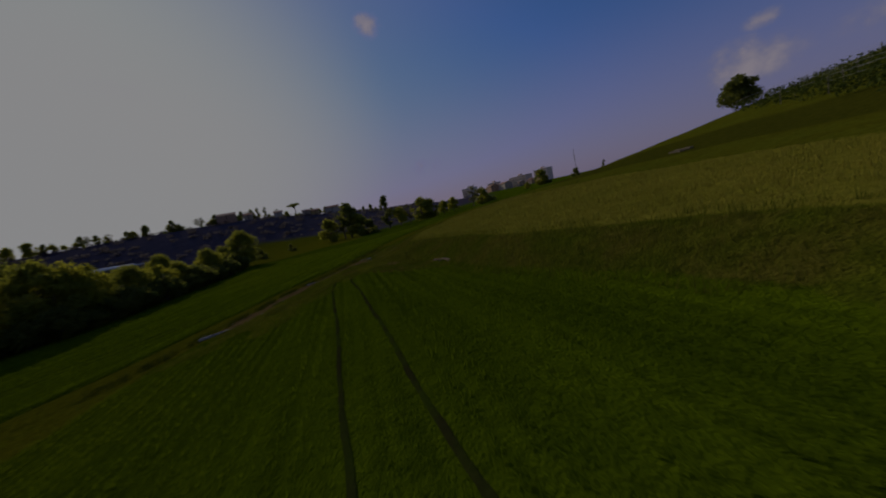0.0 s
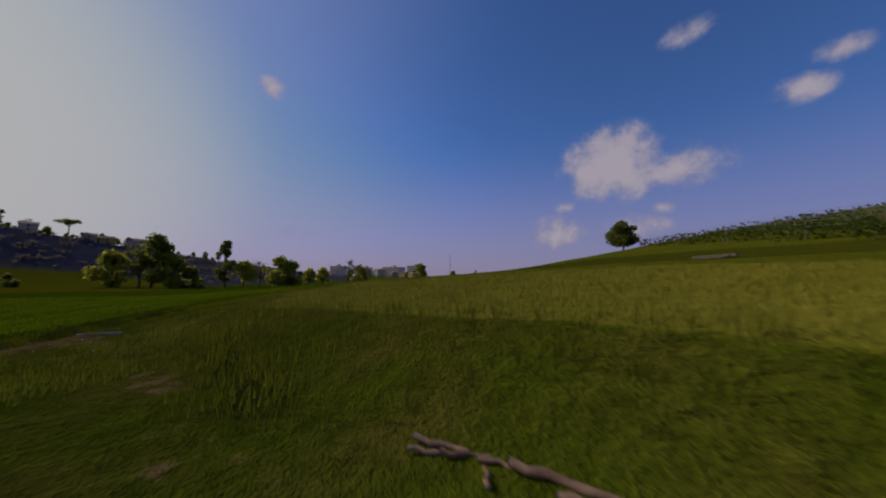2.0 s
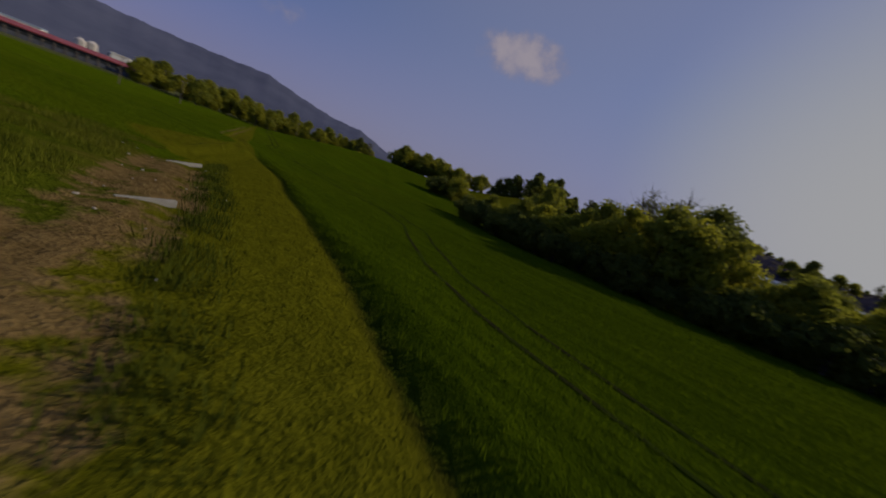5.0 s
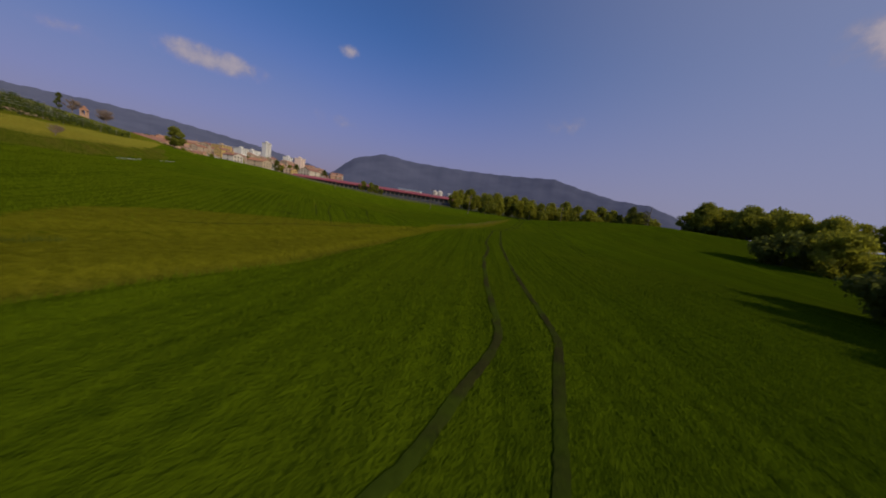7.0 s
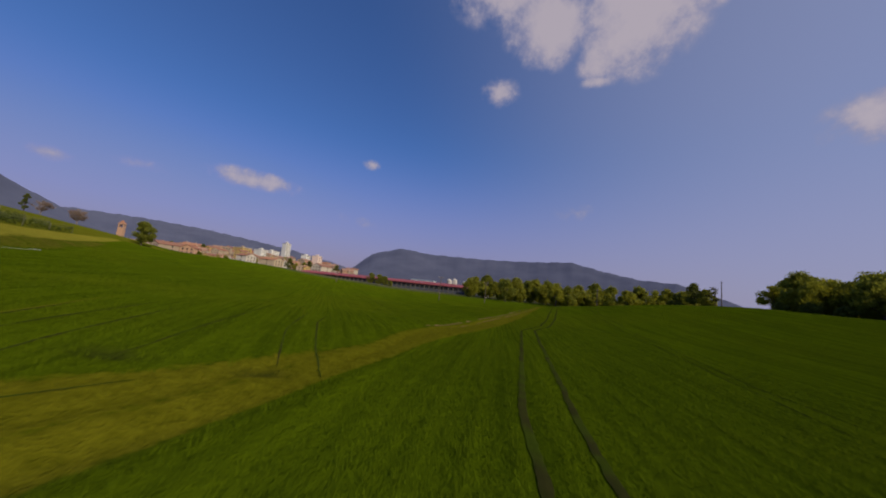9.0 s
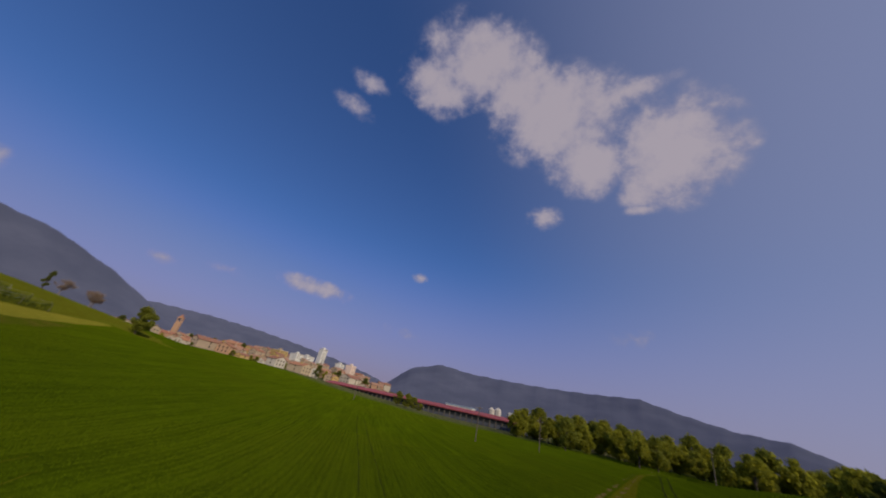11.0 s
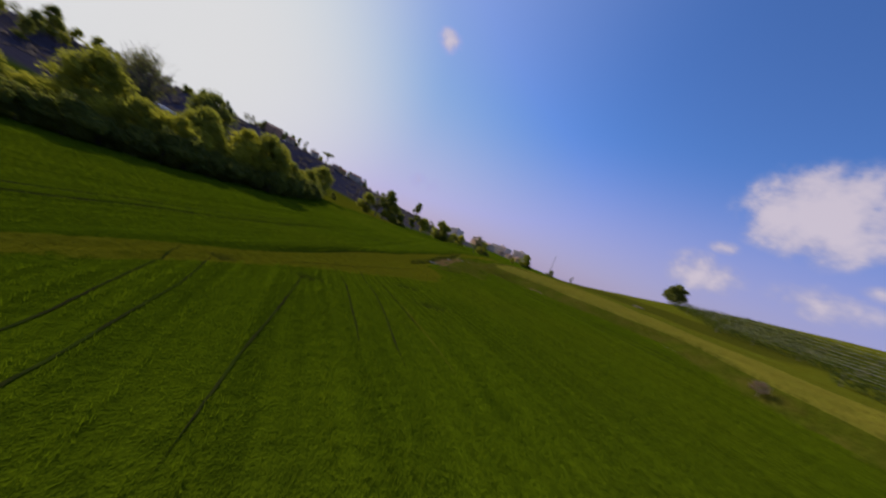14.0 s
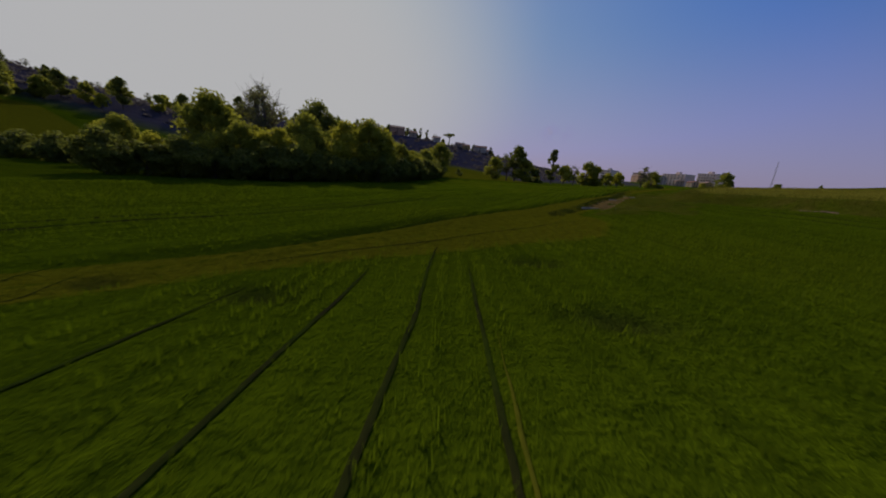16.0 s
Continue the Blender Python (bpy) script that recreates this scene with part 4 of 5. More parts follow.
# ---- along the lane and the bank ----
STEEL = mottled("pale_galvanised_steel", (0.20, 0.19, 0.17), (0.36, 0.35, 0.32), 2.0, 0.5)
for ax, ay, bx, by in [(-8.3, 39.62, -9.75, 39.53), (-12.1, 31.24, -13.15, 31.1), (-15.5, 22.5, -17.1, 21.6)]:
    mx, my = (ax + bx) / 2, (ay + by) / 2
    drain = thing("drain_channel", (mx, my, max(gz(mx + (bx - ax) * q, my + (by - ay) * q) for q in (-0.5, -0.25, 0, 0.25, 0.5)) - 0.01), "pale steel drainage channel laid across the dirt lane", "drain channel", "lane drains", math.degrees(math.atan2(by - ay, bx - ax)))
    half = math.hypot(bx - ax, by - ay) / 2
    for name, o in (("rail", -0.038), ("rail", 0.038)):
        bm = bmesh.new()
        box(bm, -half, half, o - 0.010, o + 0.010, -0.14, 0.025)
        bmesh.ops.bevel(bm, geom=bm.edges[:], offset=0.005, segments=1, affect="EDGES")
        part(name, bm, STEEL, drain)
    bm = bmesh.new()
    box(bm, -half, half, -0.023, 0.023, -0.14, 0.01)
    part("channel_floor", bm, BOARD, drain, "muddy channel floor between the rails")

PEELED = mottled("peeled_log", (0.13, 0.07, 0.045), (0.36, 0.23, 0.15), 7.0, 0.8, per_object=0.5)
for k, (x, y, l, r, turn) in enumerate([(-0.27, 23.2, 0.6, 0.05, -40), (-0.16, 23.25, 0.7, 0.065, -52), (0.0, 22.9, 0.6, 0.05, -35), (0.45, 22.0, 1.0, 0.08, -62), (0.22, 22.5, 0.6, 0.045, -55), (0.46, 21.6, 0.7, 0.06, -70), (0.0, 22.55, 0.35, 0.045, 60)]):
    log = thing("log", (x, y, gz(x, y) + r * 0.5), "broken peeled log lying at the foot of the grass bank", "log", "logs on the bank", turn)
    n_s = 7
    pts = [(-l / 2 + l * i / (n_s - 1), 0.02 * math.sin(i * 1.7 + k), 0.015 * math.sin(i * 2.3 + k)) for i in range(n_s)]
    piece("trunk", tubes("trunk", [tube(pts, [r * 0.55 * (1.12 - 0.05 * i + 0.12 * math.sin(i * 2.9 + k)) for i in range(n_s)], 9)], PEELED), log)
    bm = bmesh.new()
    bmesh.ops.create_cone(bm, cap_ends=True, segments=9, radius1=r * 0.56, radius2=r * 0.52, depth=0.03, matrix=Matrix.Translation(pts[0]) @ Euler((0, radians(90), 0)).to_matrix().to_4x4())
    bmesh.ops.create_cone(bm, cap_ends=True, segments=9, radius1=r * 0.40, radius2=r * 0.36, depth=0.03, matrix=Matrix.Translation(pts[-1]) @ Euler((0, radians(90), 0)).to_matrix().to_4x4())
    part("cut_end", bm, BOARD, log, "grey sawn ends")

EARTH = mottled("dry_earth", (0.13, 0.08, 0.05), (0.30, 0.21, 0.13), 1.6, 1.0, 12.0, bump=0.8)
rng = np.random.default_rng(5)


def mound(name, x, y, rx, ry, h, mat, label, category, turn=0.0):
    rows, cols = 12, 28
    v, f = [], []
    for i in range(rows + 1):
        for j in range(cols):
            a, q = 2 * math.pi * j / cols, i / rows
            wob = 1 + 0.18 * math.sin(3 * a + x) + 0.10 * math.sin(7 * a + y)
            px, py = math.cos(a) * rx * q * wob, math.sin(a) * ry * q * wob
            c, s = math.cos(radians(turn)), math.sin(radians(turn))
            wx, wy = x + px * c - py * s, y + px * s + py * c
            v.append((wx - x, wy - y, gz(wx, wy) - gz(x, y) + h * (math.cos(q * math.pi / 2) ** 1.3) + 0.10 * math.sin(9 * a + 13 * q) * (1 - q) - 0.06 * q))
    for i in range(rows):
        for j in range(cols):
            f.append((i * cols + j, (i + 1) * cols + j, (i + 1) * cols + (j + 1) % cols, i * cols + (j + 1) % cols))
    ob = new(name, raise_mesh(name, v, f, mat, smooth=True))
    ob.location = (x, y, gz(x, y))
    return tagged(ob, label, category)


mound("earth_mound", 41.0, -42.0, 5.5, 1.2, 0.3, EARTH, "long strip of bare dug earth below the vines", "earth mound", 95)
STONE = mottled("field_stone", (0.25, 0.22, 0.18), (0.48, 0.43, 0.36), 3.0, per_object=0.5)
bm = bmesh.new()
bmesh.ops.create_icosphere(bm, subdivisions=2, radius=0.1)
for v in bm.verts:
    v.co *= 1 + 0.25 * noise.noise(v.co * 14)
    v.co.z *= 0.65
stone_mesh = bpy.data.meshes.new("stone")
bm.to_mesh(stone_mesh)
bm.free()
stone_mesh.materials.append(STONE)
for k in range(40):
    x, y, dx, dy = along(TRACK[4:12], rng.uniform(4, 40))
    o = rng.normal(0, 0.9)
    st = new("stone", stone_mesh)
    st.location = (x - dy * o, y + dx * o, gz(x - dy * o, y + dx * o) + 0.02)
    s = rng.uniform(0.15, 0.5)
    st.scale, st.rotation_euler = (s, s * rng.uniform(0.7, 1.3), s), (0, 0, rng.uniform(0, 6))
    tagged(st, "small pale stone on the dirt lane", "stone", "lane stones")
# pale clods at the bank's foot
for x, y, s in [(6.3, 4.5, 0.6), (6.6, 3.9, 0.4)]:
    st = new("stone", stone_mesh)
    st.location, st.scale, st.rotation_euler = (x, y, gz(x, y) + 0.02), (s * 1.8, s, s * 0.6), (0, 0, x)
    tagged(st, "pale broken slab on the grass bank", "stone", "slabs on the bank")

WHITE_HOSE = mottled("white_plastic", (0.62, 0.62, 0.58), (0.8, 0.8, 0.76), 2.0, 0.5)
for pts in ([(4.6, -16.4), (4.8, -17.6), (5.1, -19.2), (5.6, -21.4)], [(9.7, -31.0), (10.1, -33.2), (10.8, -36.0)]):
    hose = thing("irrigation_pipe", (pts[0][0], pts[0][1], gz(*pts[0])), "thin white irrigation pipe lying at the wheat's edge", "pipe", "irrigation pipes")
    line = [(x - pts[0][0], y - pts[0][1], gz(x, y) - gz(*pts[0]) + 0.14) for x, y in pts]
    piece("pipe", tubes("pipe", [tube(line, [0.014] * len(line), 6)], WHITE_HOSE), hose)
    for q in (line[0], line[-1]):
        piece("prop", tubes("prop", [tube([(q[0], q[1], q[2] - 0.55), (q[0], q[1], q[2])], [0.02, 0.02], 5)], WEATHERED), hose)
for x, y, h in [(50, -58, 1.7)]:
    stake = thing("stake", (x, y, gz(x, y)), "slanting pale marker stake standing in the crop", "stake", "marker stakes")
    piece("shaft", tubes("shaft", [tube([(0, 0, -0.2), (0.12, 0.05, h)], [0.045, 0.035], 6)], WHITE_HOSE), stake)


# ---- buildings ----
def polar(az, dist, x0=-36.0, y0=-10.0):
    az = az - 1.0 if y0 < 0 else az
    return x0 + math.sin(radians(az)) * dist, y0 + math.cos(radians(az)) * dist


def tinted(name, colours, rough=0.9):
    """Plaster or paint, one of several colours for each building, with stains."""
    m, n, bsdf = material(name, rough)
    at = n.add("ShaderNodeTexCoord").outputs["Object"]
    pick = n.add("ShaderNodeValToRGB", {0: n.add("ShaderNodeObjectInfo").outputs["Random"]})
    ramp = pick.color_ramp
    ramp.interpolation = "CONSTANT"
    while len(ramp.elements) < len(colours):
        ramp.elements.new(0.5)
    for k, c in enumerate(colours):
        ramp.elements[k].position, ramp.elements[k].color = k / len(colours), rgb(*c)
    stain = n.math("MULTIPLY", n.ramp(n.noise(at, 0.35, 5.0), 0.35, 0.75), 0.35)
    connect(n, bsdf, n.mix(stain, pick.outputs[0], rgb(0.22, 0.19, 0.16)), n.noise(at, 6.0), 0.2, 0.03)
    return m


PLASTER = tinted("town_plaster", [(0.46, 0.37, 0.26), (0.52, 0.46, 0.38), (0.46, 0.28, 0.18), (0.50, 0.35, 0.13), (0.40, 0.31, 0.23), (0.56, 0.52, 0.46)])
TILES = tinted("clay_tiles", [(0.30, 0.13, 0.08), (0.36, 0.17, 0.10), (0.26, 0.12, 0.08), (0.33, 0.19, 0.13)])
CONCRETE = mottled("apartment_plaster", (0.66, 0.50, 0.43), (0.82, 0.66, 0.58), 0.25, 0.9, 3.0, per_object=0.5)
SLAB = mottled("balcony_slab", (0.50, 0.46, 0.42), (0.66, 0.62, 0.58), 0.6, 0.9)
DARK_GLASS = mottled("window_pane", (0.02, 0.022, 0.026), (0.05, 0.055, 0.06), 0.8, 0.12)
SHUTTER = mottled("shutter", (0.10, 0.07, 0.05), (0.20, 0.15, 0.10), 2.0, 0.8, per_object=0.6)
RED_METAL = mottled("red_metal_roof", (0.20, 0.045, 0.05), (0.31, 0.075, 0.075), 0.2, 0.6, 2.0)
SHED_WALL = mottled("grey_cladding", (0.06, 0.07, 0.09), (0.13, 0.14, 0.17), 0.3, 0.8, 2.0)
WHITE_WALL = mottled("white_plaster", (0.58, 0.57, 0.55), (0.78, 0.77, 0.74), 0.4, 0.85)
WHITE_METAL = mottled("white_roof_sheet", (0.62, 0.64, 0.68), (0.82, 0.84, 0.86), 0.3, 0.35)
BLUE_METAL = mottled("blue_roof_sheet", (0.28, 0.36, 0.48), (0.40, 0.48, 0.60), 0.3, 0.5)
POLE_WOOD = mottled("creosoted_pole", (0.10, 0.08, 0.07), (0.20, 0.16, 0.13), 2.0)


def box_mesh(name, mat, *spans, bevel=0.0):
    bm = bmesh.new()
    for span in spans:
        box(bm, *span)
    if bevel:
        bmesh.ops.bevel(bm, geom=bm.edges[:], offset=bevel, segments=1, affect="EDGES")
    me = bpy.data.meshes.new(name)
    bm.to_mesh(me)
    bm.free()
    me.materials.append(mat)
    return me


def gable_mesh(w, d, h, rise, over=0.5):
    bm = bmesh.new()
    rows = []
    for y in (-d / 2 - over, d / 2 + over):
        rows.append([bm.verts.new(p) for p in ((-w / 2 - over, y, h - 0.15), (0, y, h + rise), (w / 2 + over, y, h - 0.15), (w / 2 + over, y, h - 0.40), (0, y, h + rise - 0.28), (-w / 2 - over, y, h - 0.40))])
    a, b = rows
    for k in range(6):
        bm.faces.new((a[k], a[(k + 1) % 6], b[(k + 1) % 6], b[k]))
    bm.faces.new((a[0], a[5], a[4], a[1])), bm.faces.new((a[1], a[4], a[3], a[2]))
    bm.faces.new((b[1], b[4], b[5], b[0])), bm.faces.new((b[2], b[3], b[4], b[1]))
    bmesh.ops.recalc_face_normals(bm, faces=bm.faces[:])
    me = bpy.data.meshes.new("roof")
    bm.to_mesh(me)
    bm.free()
    me.materials.append(TILES)
    return me


def body_mesh(w, d, h, rise):
    """Walls with their gables."""
    bm = bmesh.new()
    low = [bm.verts.new(p) for p in ((-w / 2, -d / 2, -3), (w / 2, -d / 2, -3), (w / 2, d / 2, -3), (-w / 2, d / 2, -3))]
    top = [bm.verts.new(p) for p in ((-w / 2, -d / 2, h), (w / 2, -d / 2, h), (w / 2, d / 2, h), (-w / 2, d / 2, h))]
    r0, r1 = bm.verts.new((0, -d / 2, h + rise - 0.3)), bm.verts.new((0, d / 2, h + rise - 0.3))
    for k in (1, 3):
        bm.faces.new((low[k], low[(k + 1) % 4], top[(k + 1) % 4], top[k]))
    bm.faces.new((low[0], low[1], top[1], r0, top[0])), bm.faces.new((low[2], low[3], top[3], r1, top[2]))
    bmesh.ops.recalc_face_normals(bm, faces=bm.faces[:])
    me = bpy.data.meshes.new("wall")
    bm.to_mesh(me)
    bm.free()
    me.materials.append(PLASTER)
    return me


window_frame = box_mesh("window_frame", SHUTTER, (-0.62, -0.5, -0.05, 0.06, -0.8, 0.8), (0.5, 0.62, -0.05, 0.06, -0.8, 0.8), (-0.5, 0.5, -0.05, 0.06, 0.7, 0.8), (-0.62, 0.62, -0.05, 0.12, -0.92, -0.8))
window_pane = box_mesh("pane", DARK_GLASS, (-0.5, 0.5, -0.03, 0.03, -0.8, 0.7))
chimney_mesh = box_mesh("chimney", PLASTER, (-0.4, 0.4, -0.4, 0.4, -0.5, 1.3), (-0.5, 0.5, -0.5, 0.5, 1.3, 1.45))


def window(parent, x, y, z, turn, scale=1.0):
    ob = piece("window", window_frame, parent)
    ob.location, ob.rotation_euler, ob.scale = (x, y, z), (0, 0, radians(turn)), (scale, 1, scale)
    piece("pane", window_pane, ob)
    return ob


def make_house(w, d, storeys, label):
    h, rise = storeys * 3.1, w * 0.22
    house = thing("house", (0, 0, 0), label, "house", "town houses")
    piece("wall", body_mesh(w, d, h, rise), house)
    roof = piece("roof", gable_mesh(w, d, h, rise), house)
    ch = piece("chimney", chimney_mesh, roof)
    ch.location = (w * 0.2, d * 0.15, h + rise * 0.7)
    for s in range(storeys):
        for k in (-1, 0, 1) if w > 10 else (-0.6, 0.6):
            window(house, k * w * 0.3, -d / 2, s * 3.1 + 1.7, 0)
            window(house, k * w * 0.3, d / 2, s * 3.1 + 1.7, 180)
        window(house, -w / 2, 0, s * 3.1 + 1.7, -90)
        window(house, w / 2, 0, s * 3.1 + 1.7, 90)
    return house


def settle(ob, x, y, turn, scale=1.0, sink=0.4):
    at = Matrix.LocRotScale((x, y, gz(x, y) - sink), Euler((0, 0, radians(turn))), None)
    if ob.name in used:
        ob = copy_thing(ob, at)
    else:
        used.add(ob.name)
        ob.matrix_basis = at
    ob.scale = (scale, scale, scale)
    return ob


rng = np.random.default_rng(17)
models = [make_house(9, 11, 2, "two-storey plastered town house with a tiled roof"), make_house(11, 13, 3, "three-storey plastered town house with a tiled roof"),
          make_house(13, 20, 3, "long plastered terrace with a tiled roof"), make_house(10, 10, 2, "small plastered house with a low tiled roof")]
for k in range(112):
    s = (k + 0.5) / 112
    az = 130.5 + 38 * s + rng.uniform(-1.2, 1.2)
    dist = 330 + (k % 5) * 72 + rng.uniform(0, 60) + 60 * (1 - s)
    x, y = polar(az, dist)
    settle(models[int(rng.integers(0, 4))], x, y, rng.uniform(-25, 25) + (90 if k % 3 == 0 else 0), rng.uniform(0.85, 1.15))

# bell tower
bx, by = polar(137.6, 600)
tower = thing("bell_tower", (bx, by, gz(bx, by)), "slender stone bell tower with an open belfry", "tower", turn=20)
piece("shaft", box_mesh("shaft", PLASTER, (-3, 3, -3, 3, -2, 24)), tower)
piece("belfry", box_mesh("belfry", PLASTER, (-3, -1.8, -3, -1.8, 24, 29), (1.8, 3, -3, -1.8, 24, 29), (-3, -1.8, 1.8, 3, 24, 29), (1.8, 3, 1.8, 3, 24, 29), (-3.4, 3.4, -3.4, 3.4, 29, 30)), tower)
bm = bmesh.new()
bmesh.ops.create_cone(bm, cap_ends=True, segments=4, radius1=4.4, radius2=0.1, depth=5, matrix=Matrix.Translation((0, 0, 32.5)) @ Matrix.Rotation(radians(45), 4, "Z"))
part("spire", bm, TILES, tower)


def block(az, dist, w, d, storeys, turn, label, x0=-36.0, y0=-10.0, mat=None, balconies=True, bays=6, base=0.0):
    """A flat-roofed block of flats with windows and balconies on every storey."""
    x, y = polar(az, dist, x0, y0)
    ob = thing("apartment_block", (x, y, gz(x, y) + base), label, "apartment block", "apartment blocks", turn)
    h = storeys * 3.0
    piece("wall", box_mesh("wall", mat or CONCRETE, (-w / 2, w / 2, -d / 2, d / 2, -6, h)), ob)
    roof = piece("roof", box_mesh("roof", SLAB, (-w / 2 - 0.4, w / 2 + 0.4, -d / 2 - 0.4, d / 2 + 0.4, h, h + 0.5)), ob)
    piece("stair_head", box_mesh("stair_head", mat or CONCRETE, (-2, 2, -2, 2, h + 0.5, h + 3)), roof)
    slab = box_mesh("balcony", SLAB, (-w * 0.44, w * 0.44, -1.3, 0, -0.12, 0.08), (-w * 0.44, w * 0.44, -1.3, -1.2, 0.08, 1.0))
    for s in range(storeys):
        for k in range(bays):
            window(ob, (k + 0.5) / bays * w * 0.9 - w * 0.45, -d / 2 - 0.02, s * 3.0 + 1.7, 0, 1.15)
        for k in range(3):
            window(ob, -w / 2 - 0.02, (k - 1) * d * 0.28, s * 3.0 + 1.7, -90, 1.1)
        if balconies and s:
            b = piece("balcony", slab, ob)
            b.location = (0, -d / 2, s * 3.0 + 0.3)
    return ob


# flats north of the fields, seen over the trees
N0 = (-1.9, 20.0)
block(8.6, 440, 17, 14, 4, -58, "grey block of flats rising behind the tree line", *N0, mat=SLAB)
block(13.2, 450, 14, 12, 4, -58, "low pale block of flats behind the tree line", *N0)
block(18.1, 415, 27, 14, 4, -58, "beige block of flats with long balconies", *N0)
block(22.0, 425, 20, 12, 5, -58, "cream block of flats with long balconies", *N0)
for az, dist in ((12.9, 390), (15.4, 380), (18.2, 370), (20.0, 375), (21.6, 365)):
    x, y = polar(az, dist, *N0)
    settle(models[int(rng.integers(0, 4))], x, y, rng.uniform(-20, 20), 0.8)
# taller blocks of the town
block(157.4, 640, 11, 10, 11, -30, "pale narrow tower block among the town roofs", mat=WHITE_WALL, balconies=False, bays=4)
block(151.2, 560, 24, 14, 5, -28, "ochre block of flats in the town", mat=PLASTER, balconies=False)
block(155.3, 600, 22, 14, 5, -28, "white block of flats in the town", mat=WHITE_WALL)
block(162.4, 640, 14, 12, 7, -20, "cream block of flats on the town's edge")
block(160.6, 660, 12, 12, 6, -20, "white block of flats on the town's edge", mat=WHITE_WALL)
block(153.8, 585, 18, 12, 5, -28, "pale block of flats in the town", mat=WHITE_WALL, balconies=False)

# the long shed with the red roof
W_END, E_END = (-87.4, -277.0), (81.6, -330.0)
L = math.hypot(E_END[0] - W_END[0], E_END[1] - W_END[1])
mx, my = (W_END[0] + E_END[0]) / 2, (W_END[1] + E_END[1]) / 2
hall = thing("long_shed", (mx, my, gz(mx, my) + 1.0), "very long low shed with a red metal roof and grey bays", "shed", turn=math.degrees(math.atan2(E_END[1] - W_END[1], E_END[0] - W_END[0])))
piece("wall", box_mesh("wall", SHED_WALL, (-L / 2, L / 2, -11, 11, -5, 4.0)), hall)
piece("end_wall", box_mesh("end_wall", WHITE_WALL, (-L / 2 - 0.3, -L / 2, -11, 11, -5, 4.0)), hall, "white end wall")
bm = bmesh.new()
rows = []
for x in (-L / 2 - 1.5, L / 2 + 1.5):
    rows.append([bm.verts.new(p) for p in ((x, -12.5, 4.0), (x, 0, 6.2), (x, 12.5, 4.0), (x, 12.5, 3.4), (x, 0, 5.6), (x, -12.5, 3.4))])
for k in range(6):
    bm.faces.new((rows[0][k], rows[0][(k + 1) % 6], rows[1][(k + 1) % 6], rows[1][k]))
bm.faces.new(rows[0][::-1]), bm.faces.new(rows[1])
bmesh.ops.recalc_face_normals(bm, faces=bm.faces[:])
part("roof", bm, RED_METAL, hall)
pillar_mesh = box_mesh("pillar", BOARD, (-0.25, 0.25, -0.35, 0.35, -5, 3.4))
bay_mesh = box_mesh("bay_window", DARK_GLASS, (-1.6, 1.6, -0.05, 0.05, -1.2, 1.0))
for k in range(40):
    x = -L / 2 + (k + 0.5) * L / 40
    p = piece("pillar", pillar_mesh, hall)
    p.location = (x, 11.2, 0)
    b = piece("bay_window", bay_mesh, hall)
    b.location = (x + L / 80, 11.06, 1.6)
# silos and sheds behind it
bm = bmesh.new()
bmesh.ops.create_cone(bm, cap_ends=True, segments=20, radius1=3.0, radius2=3.0, depth=16, matrix=Matrix.Translation((0, 0, 6)))
bmesh.ops.create_cone(bm, cap_ends=True, segments=20, radius1=3.0, radius2=0.4, depth=2.0, matrix=Matrix.Translation((0, 0, 15)))
silo_mesh = bpy.data.meshes.new("tank")
bm.to_mesh(silo_mesh)
bm.free()
silo_mesh.materials.append(SLAB)
ladder_mesh = box_mesh("ladder", STEEL, (-0.3, -0.22, 3.0, 3.1, -2, 15), (0.22, 0.3, 3.0, 3.1, -2, 15), *[(-0.22, 0.22, 3.0, 3.08, z, z + 0.06) for z in range(-1, 15)])
for az, dist, s in ((-173.6, 330, 0.9), (-172.6, 332, 0.95), (-170.8, 335, 0.85)):
    x, y = polar(az, dist)
    silo = thing("silo", (x, y, gz(x, y)), "white cylindrical storage silo behind the long shed", "silo", "silos")
    silo.scale = (s, s, s)
    piece("tank", silo_mesh, silo)
    piece("ladder", ladder_mesh, silo)
for az, dist, w, mat, label in ((-178.5, 340, 26, BLUE_METAL, "low workshop with a pale blue metal roof"), (-169.9, 336, 10, WHITE_WALL, "white square tower beside the silos"), (-166.8, 268, 9, WHITE_WALL, "white annexe at the shed's end")):
    x, y = polar(az, dist)
    shed = thing("workshop", (x, y, gz(x, y)), label, "workshop", turn=-18)
    hh = {26: 9.5, 10: 12.5, 9: 3.0}[w]
    piece("wall", box_mesh("wall", WHITE_WALL, (-w / 2, w / 2, -6, 6, -3, hh)), shed)
    piece("roof", box_mesh("roof", mat, (-w / 2 - 0.4, w / 2 + 0.4, -6.4, 6.4, hh, hh + 0.8)), shed)

